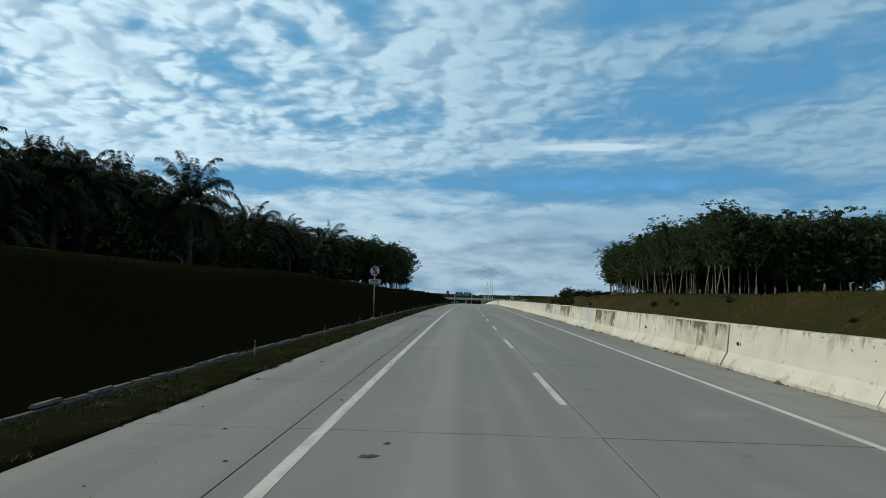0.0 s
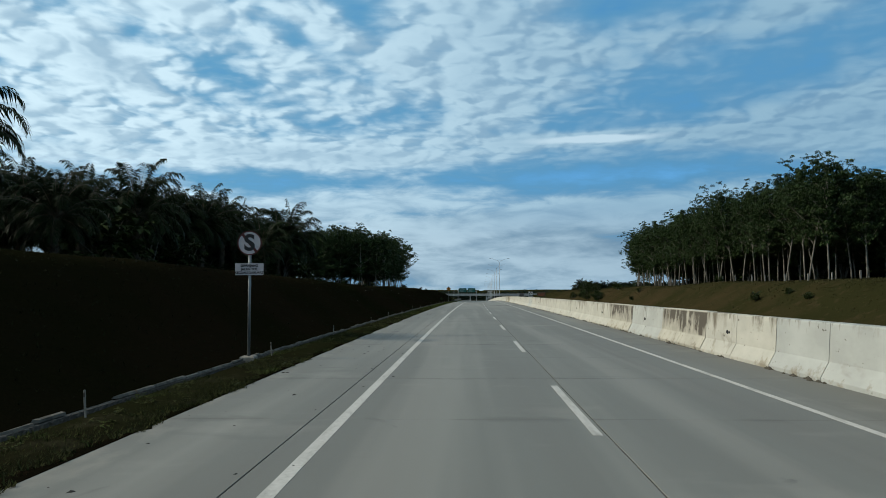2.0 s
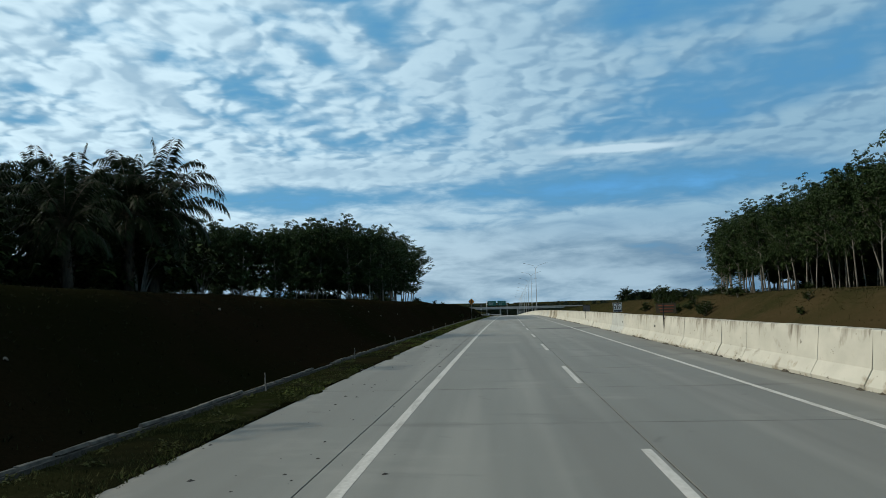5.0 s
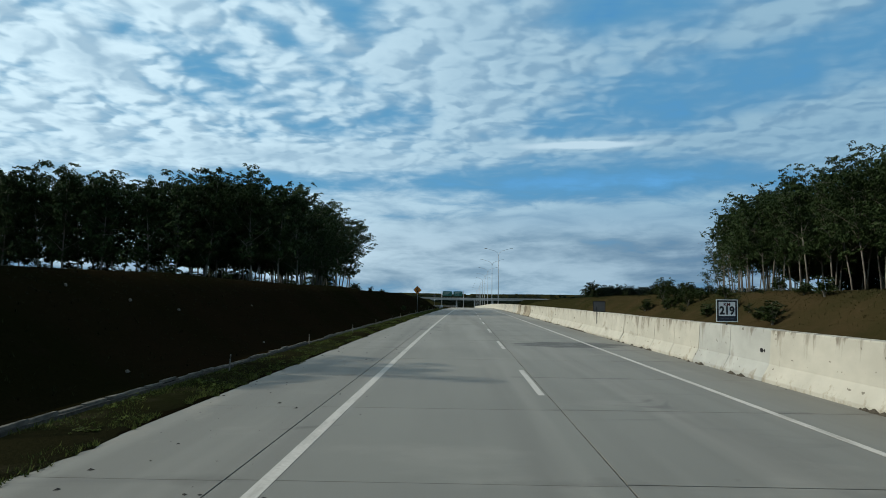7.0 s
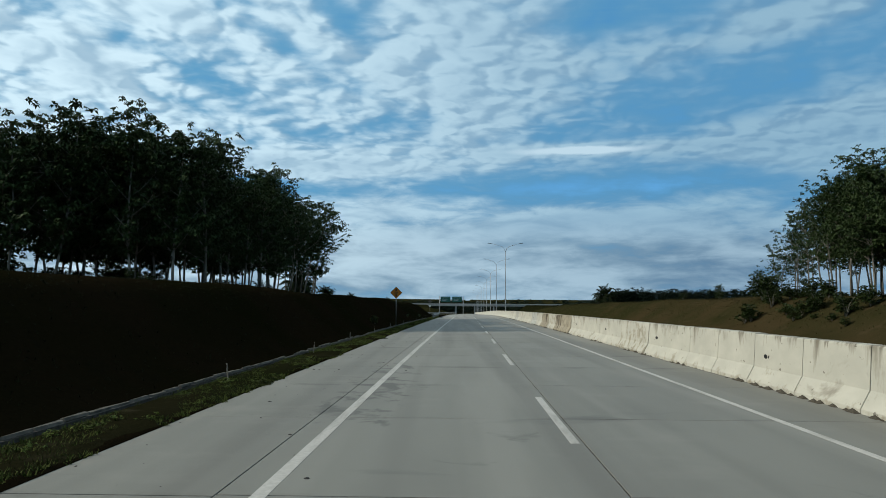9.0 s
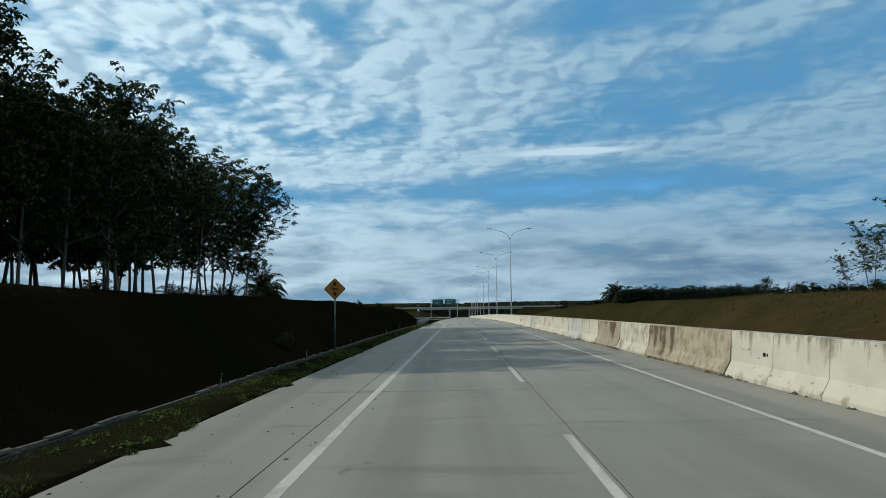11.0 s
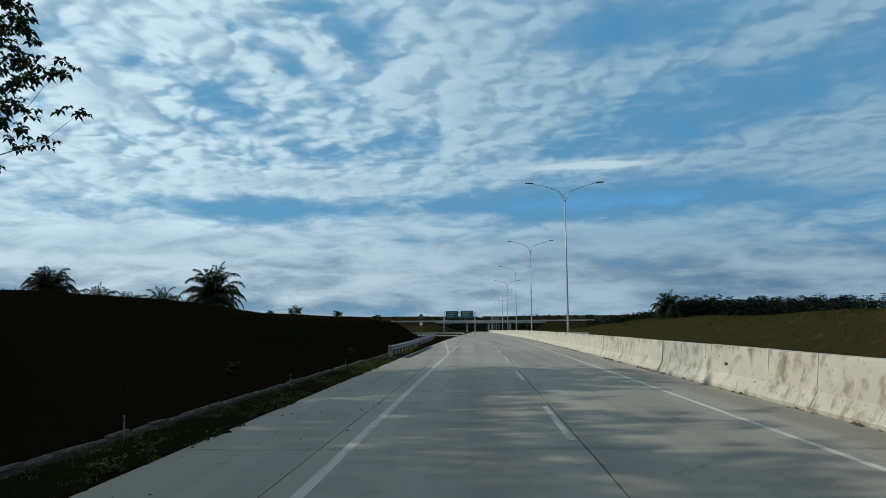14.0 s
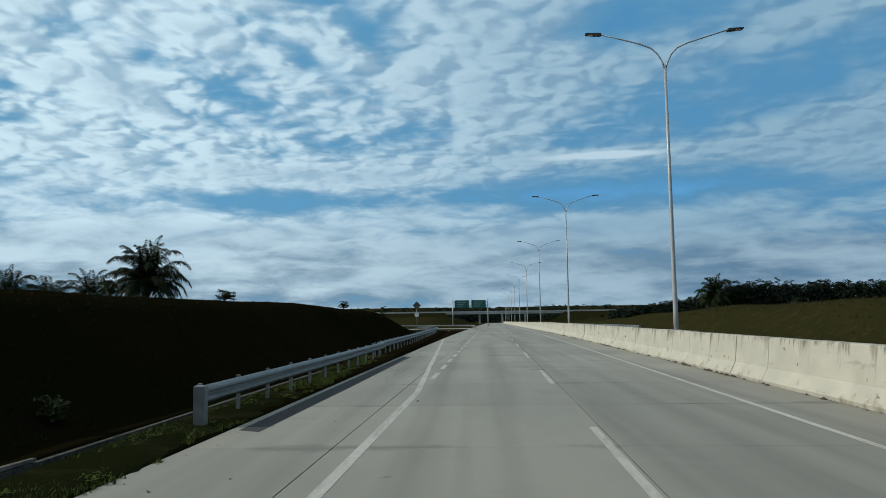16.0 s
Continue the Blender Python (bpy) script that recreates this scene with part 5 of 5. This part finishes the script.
def overpass():
    t = thing("overpass", "pale concrete overpass crossing the highway in the distance", "bridge", (0, 760, 1.7))
    part("deck", Geo().box(-34, 52, -5, 5, 5.0, 6.2, 0.05), M_BRIDGE, t)
    for y0 in (-5.15, 4.8):
        part("parapet", Geo().box(-90, 110, y0, y0 + 0.3, 6.2, 7.2, 0.04), M_BRIDGE, t, "pale concrete parapet")
    for x in (-9.0, 7.46, 24.0):
        p = part("pier", Geo().box(x - 0.6, x + 0.6, -4, 4, -2.6, 5.0), M_BRIDGE, t)
    for x0, x1, a in ((-34, -22, -1), (40, 52, 1)):
        g = Geo()
        xo = -100 if a < 0 else 120
        xi = x1 if a < 0 else x0
        xm = x0 if a < 0 else x1
        vs = [(xi, -9, -2.6), (xm, -5, 6.15), (xo, -5, 6.15), (xo, -14, -2.6), (xi, 9, -2.6), (xm, 5, 6.15), (xo, 5, 6.15), (xo, 14, -2.6)]
        g.add(vs, [(0, 1, 2, 3), (4, 5, 6, 7), (0, 4, 5, 1), (1, 5, 6, 2)])
        part("abutment", g, M_EARTH, t, "grassy earth abutment")


def gantry():
    t = thing("sign_gantry", "green direction boards on a steel gantry over the exit", "road sign", (-6.7, 452, 1.0))
    faded = plain("faded_white", (0.25, 0.32, 0.32))
    for s in (-1, 1):
        part("post", Geo().tube([(s * 5.4, 0, -1.6), (s * 5.4, 0, 7.2)], [0.16, 0.14], 10), M_POLE, t, smooth=True)
        b = part("board", Geo().box(s * 2.6 - 2.2, s * 2.6 + 2.2, -0.2, -0.12, 4.6, 7.0), M_GREEN, t, "dark green direction board")
        for k in range(3):
            g = Geo().box(s * 2.6 - 1.6, s * 2.6 + 1.2 - 0.4 * k, -0.22, -0.198, 6.3 - 0.6 * k, 6.5 - 0.6 * k)
            part("bar", g, faded, b, "faint pale bar")
    part("beam", Geo().box(-5.4, 5.4, -0.1, 0.1, 5.2, 5.4), M_POLE, t)
    part("beam", Geo().box(-5.4, 5.4, -0.1, 0.1, 6.3, 6.5), M_POLE, t)


overpass()
gantry()

# ---- small pieces last: drain edge stones and road slabs ----
drain = structure("drain_edge", Geo().box(-6.45, -6.32, -40, 262, -0.40, -0.03), M_RUBBLE, "rough mortared stone lip of the roadside drain", "drain")
rnd = random.Random(77)
stones = []
for k in range(7):
    ln, g = 0.80, Geo()
    j = [rnd.uniform(-0.012, 0.012) for _ in range(8)]
    h = 0.012 + 0.015 * rnd.random()
    vs = [(-0.045, 0.01, -0.03), (0.045, 0.05 + 3 * j[0], -0.03), (0.045, ln - 0.01, -0.03), (-0.045, ln - 0.05 + 3 * j[2], -0.03), (-0.03 + j[0], 0.03, h + j[1]), (0.03 + j[2], 0.06 + 3 * j[0], h + j[3]),
          (0.03 + j[4], ln - 0.02, h + j[5]), (-0.03 + j[6], ln - 0.03, h + j[7])]
    g.add(vs, [(3, 2, 1, 0), (4, 5, 6, 7), (0, 1, 5, 4), (1, 2, 6, 5), (2, 3, 7, 6), (3, 0, 4, 7)])
    stones.append(g.mesh("stone", M_LIP))
for k in range(298):
    y = -2 + 0.80 * k
    if noise.noise((0, y * 0.16, 12.0)) > 0.30:
        continue
    part("stone", rnd.choice(stones), None, drain, at=(-6.40 + rnd.uniform(-0.02, 0.02), y, 0.012 + rnd.uniform(-0.03, 0.015)))

rubble = []
for k in range(6):
    n = rnd.randint(5, 7)
    pts = [(0.115 * rnd.uniform(0.8, 1.0) * math.cos(2 * math.pi * i / n + k), 0.085 * rnd.uniform(0.8, 1.0) * math.sin(2 * math.pi * i / n + k)) for i in range(n)]
    vs = [(0, a, b) for a, b in pts] + [(0.022, a * 0.8, b * 0.8) for a, b in pts]
    rubble.append(Geo().add(vs, [tuple(range(n, 2 * n))] + [(i, (i + 1) % n, (i + 1) % n + n, i + n) for i in range(n)]).mesh("wall_stone", M_RUBBLE))
for k in range(284):
    row = k % 2
    part("wall_stone", rnd.choice(rubble), None, drain, at=(-6.32, -4 + 0.12 * k + rnd.uniform(-0.03, 0.03), -0.10 - 0.16 * row + rnd.uniform(-0.02, 0.02)))

# long dark strip on the shoulder, laid as the guardrail's cast shadow
vs = [(-4.42, 238.9), (-4.02, 238.7), (-3.98, 246), (-4.02, 262), (-4.42, 262), (-4.44, 246)]
g = Geo().add([(x, y, 0.004) for x, y in vs] + [(x, y, 0.0) for x, y in vs], [(0, 1, 2, 5), (5, 2, 3, 4)] + [(i, i + 6, (i + 1) % 6 + 6, (i + 1) % 6) for i in range(6)])
structure("asphalt_patch", g, M_RAIL_SHADOW, "narrow dark strip laid as the guardrail's shadow on the concrete shoulder", "road patch")

ROWS = [rnd.choice((0, 0, 0, 1, 1, 2)) for _ in range(98)]
COLS = [(ROAD_L, -2.450), (-2.433, 1.669), (1.689, ROAD_R)]
for c, (x0, x1) in enumerate(COLS):
    w = x1 - x0
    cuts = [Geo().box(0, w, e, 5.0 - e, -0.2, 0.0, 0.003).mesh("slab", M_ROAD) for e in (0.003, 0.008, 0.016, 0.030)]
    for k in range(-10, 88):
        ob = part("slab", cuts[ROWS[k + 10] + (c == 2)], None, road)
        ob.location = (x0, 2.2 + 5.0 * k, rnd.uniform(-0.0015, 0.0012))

# flattened scraps on the lane
for x, y, r, turn in ((-1.22, -4.31, 0.12, 20), (-1.08, -3.60, 0.06, 70), (-3.88, 94.9, 0.13, 10), (-3.5, 95.6, 0.06, 60)):
    t = thing("scrap", "flattened dark scrap of dry leaf lying on the concrete", "litter", (x, y, 0.0), "lane scraps", turn)
    ring = [(r * (1 + 0.25 * math.sin(k * 2.3 + turn)) * math.cos(k * math.pi / 5), 0.7 * r * (1 + 0.2 * math.cos(k * 1.7)) * math.sin(k * math.pi / 5)) for k in range(10)]
    vs = [(a, b, 0.001) for a, b in ring] + [(a * 0.8, b * 0.8, 0.010 + 0.006 * math.sin(k * 2.1)) for k, (a, b) in enumerate(ring)] + [(0, 0, 0.012)]
    fs = [(k, (k + 1) % 10, 10 + (k + 1) % 10, 10 + k) for k in range(10)] + [(10 + k, 10 + (k + 1) % 10, 20) for k in range(10)]
    part("leaf", Geo().add(vs, fs), M_RUBBLE, t)

# ---- onto the bend ----


def cut_along(me, step=8.0):
    """Cuts a long plain mesh across, so that it can follow the bend."""
    bm = bmesh.new()
    bm.from_mesh(me)
    ys = [v.co.y for v in bm.verts]
    y = min(ys) + step
    while y < max(ys) - 1:
        bmesh.ops.bisect_plane(bm, geom=bm.verts[:] + bm.edges[:] + bm.faces[:], plane_co=(0, y, 0), plane_no=(0, 1, 0))
        y += step
    bm.to_mesh(me)
    bm.free()


def shear_mesh(ob):
    """Moves each vertex of a mesh that lies in the layout's own metres."""
    me = ob.data
    o = ob.matrix_basis.translation + (ob.parent.matrix_basis.translation if ob.parent else Vector())
    co = np.empty(len(me.vertices) * 3)
    me.vertices.foreach_get("co", co)
    co = co.reshape(-1, 3)
    y = co[:, 1] + o.y
    knots = np.concatenate((np.arange(-62.0, 1064.0, 2.0), (1100.0, 4000.0)))
    table = np.array([bend(k)[:2] for k in knots])
    co[:, 0] += np.interp(y, knots, table[:, 0])
    co[:, 2] += np.interp(y, knots, table[:, 1])
    me.vertices.foreach_set("co", co.ravel())
    me.update()


def lay_along():
    long_plain = ("road", "edge_line", "drain_edge")
    for ob in [o for o in scene.objects if o.parent is None and o.type in ("MESH", "EMPTY")]:
        if ob.get("kind") in ("structure", "stuff") or ob.name.startswith("guardrail"):
            for o in [ob] + list(ob.children):
                if o.type != "MESH":
                    continue
                if o.data.users == 1 and (o.parent is None or not o.children):
                    if o.name.startswith(long_plain) or o.name.startswith(("joint_filler", "beam")):
                        cut_along(o.data)
                    shear_mesh(o)
                elif o.parent is None:
                    o.matrix_basis = lie(o.matrix_basis)
                else:
                    base = Matrix.Translation(o.parent.matrix_basis.translation)
                    o.matrix_basis = base.inverted() @ lie(base @ o.matrix_basis)
        else:
            ob.matrix_basis = lie(ob.matrix_basis)


lay_along()
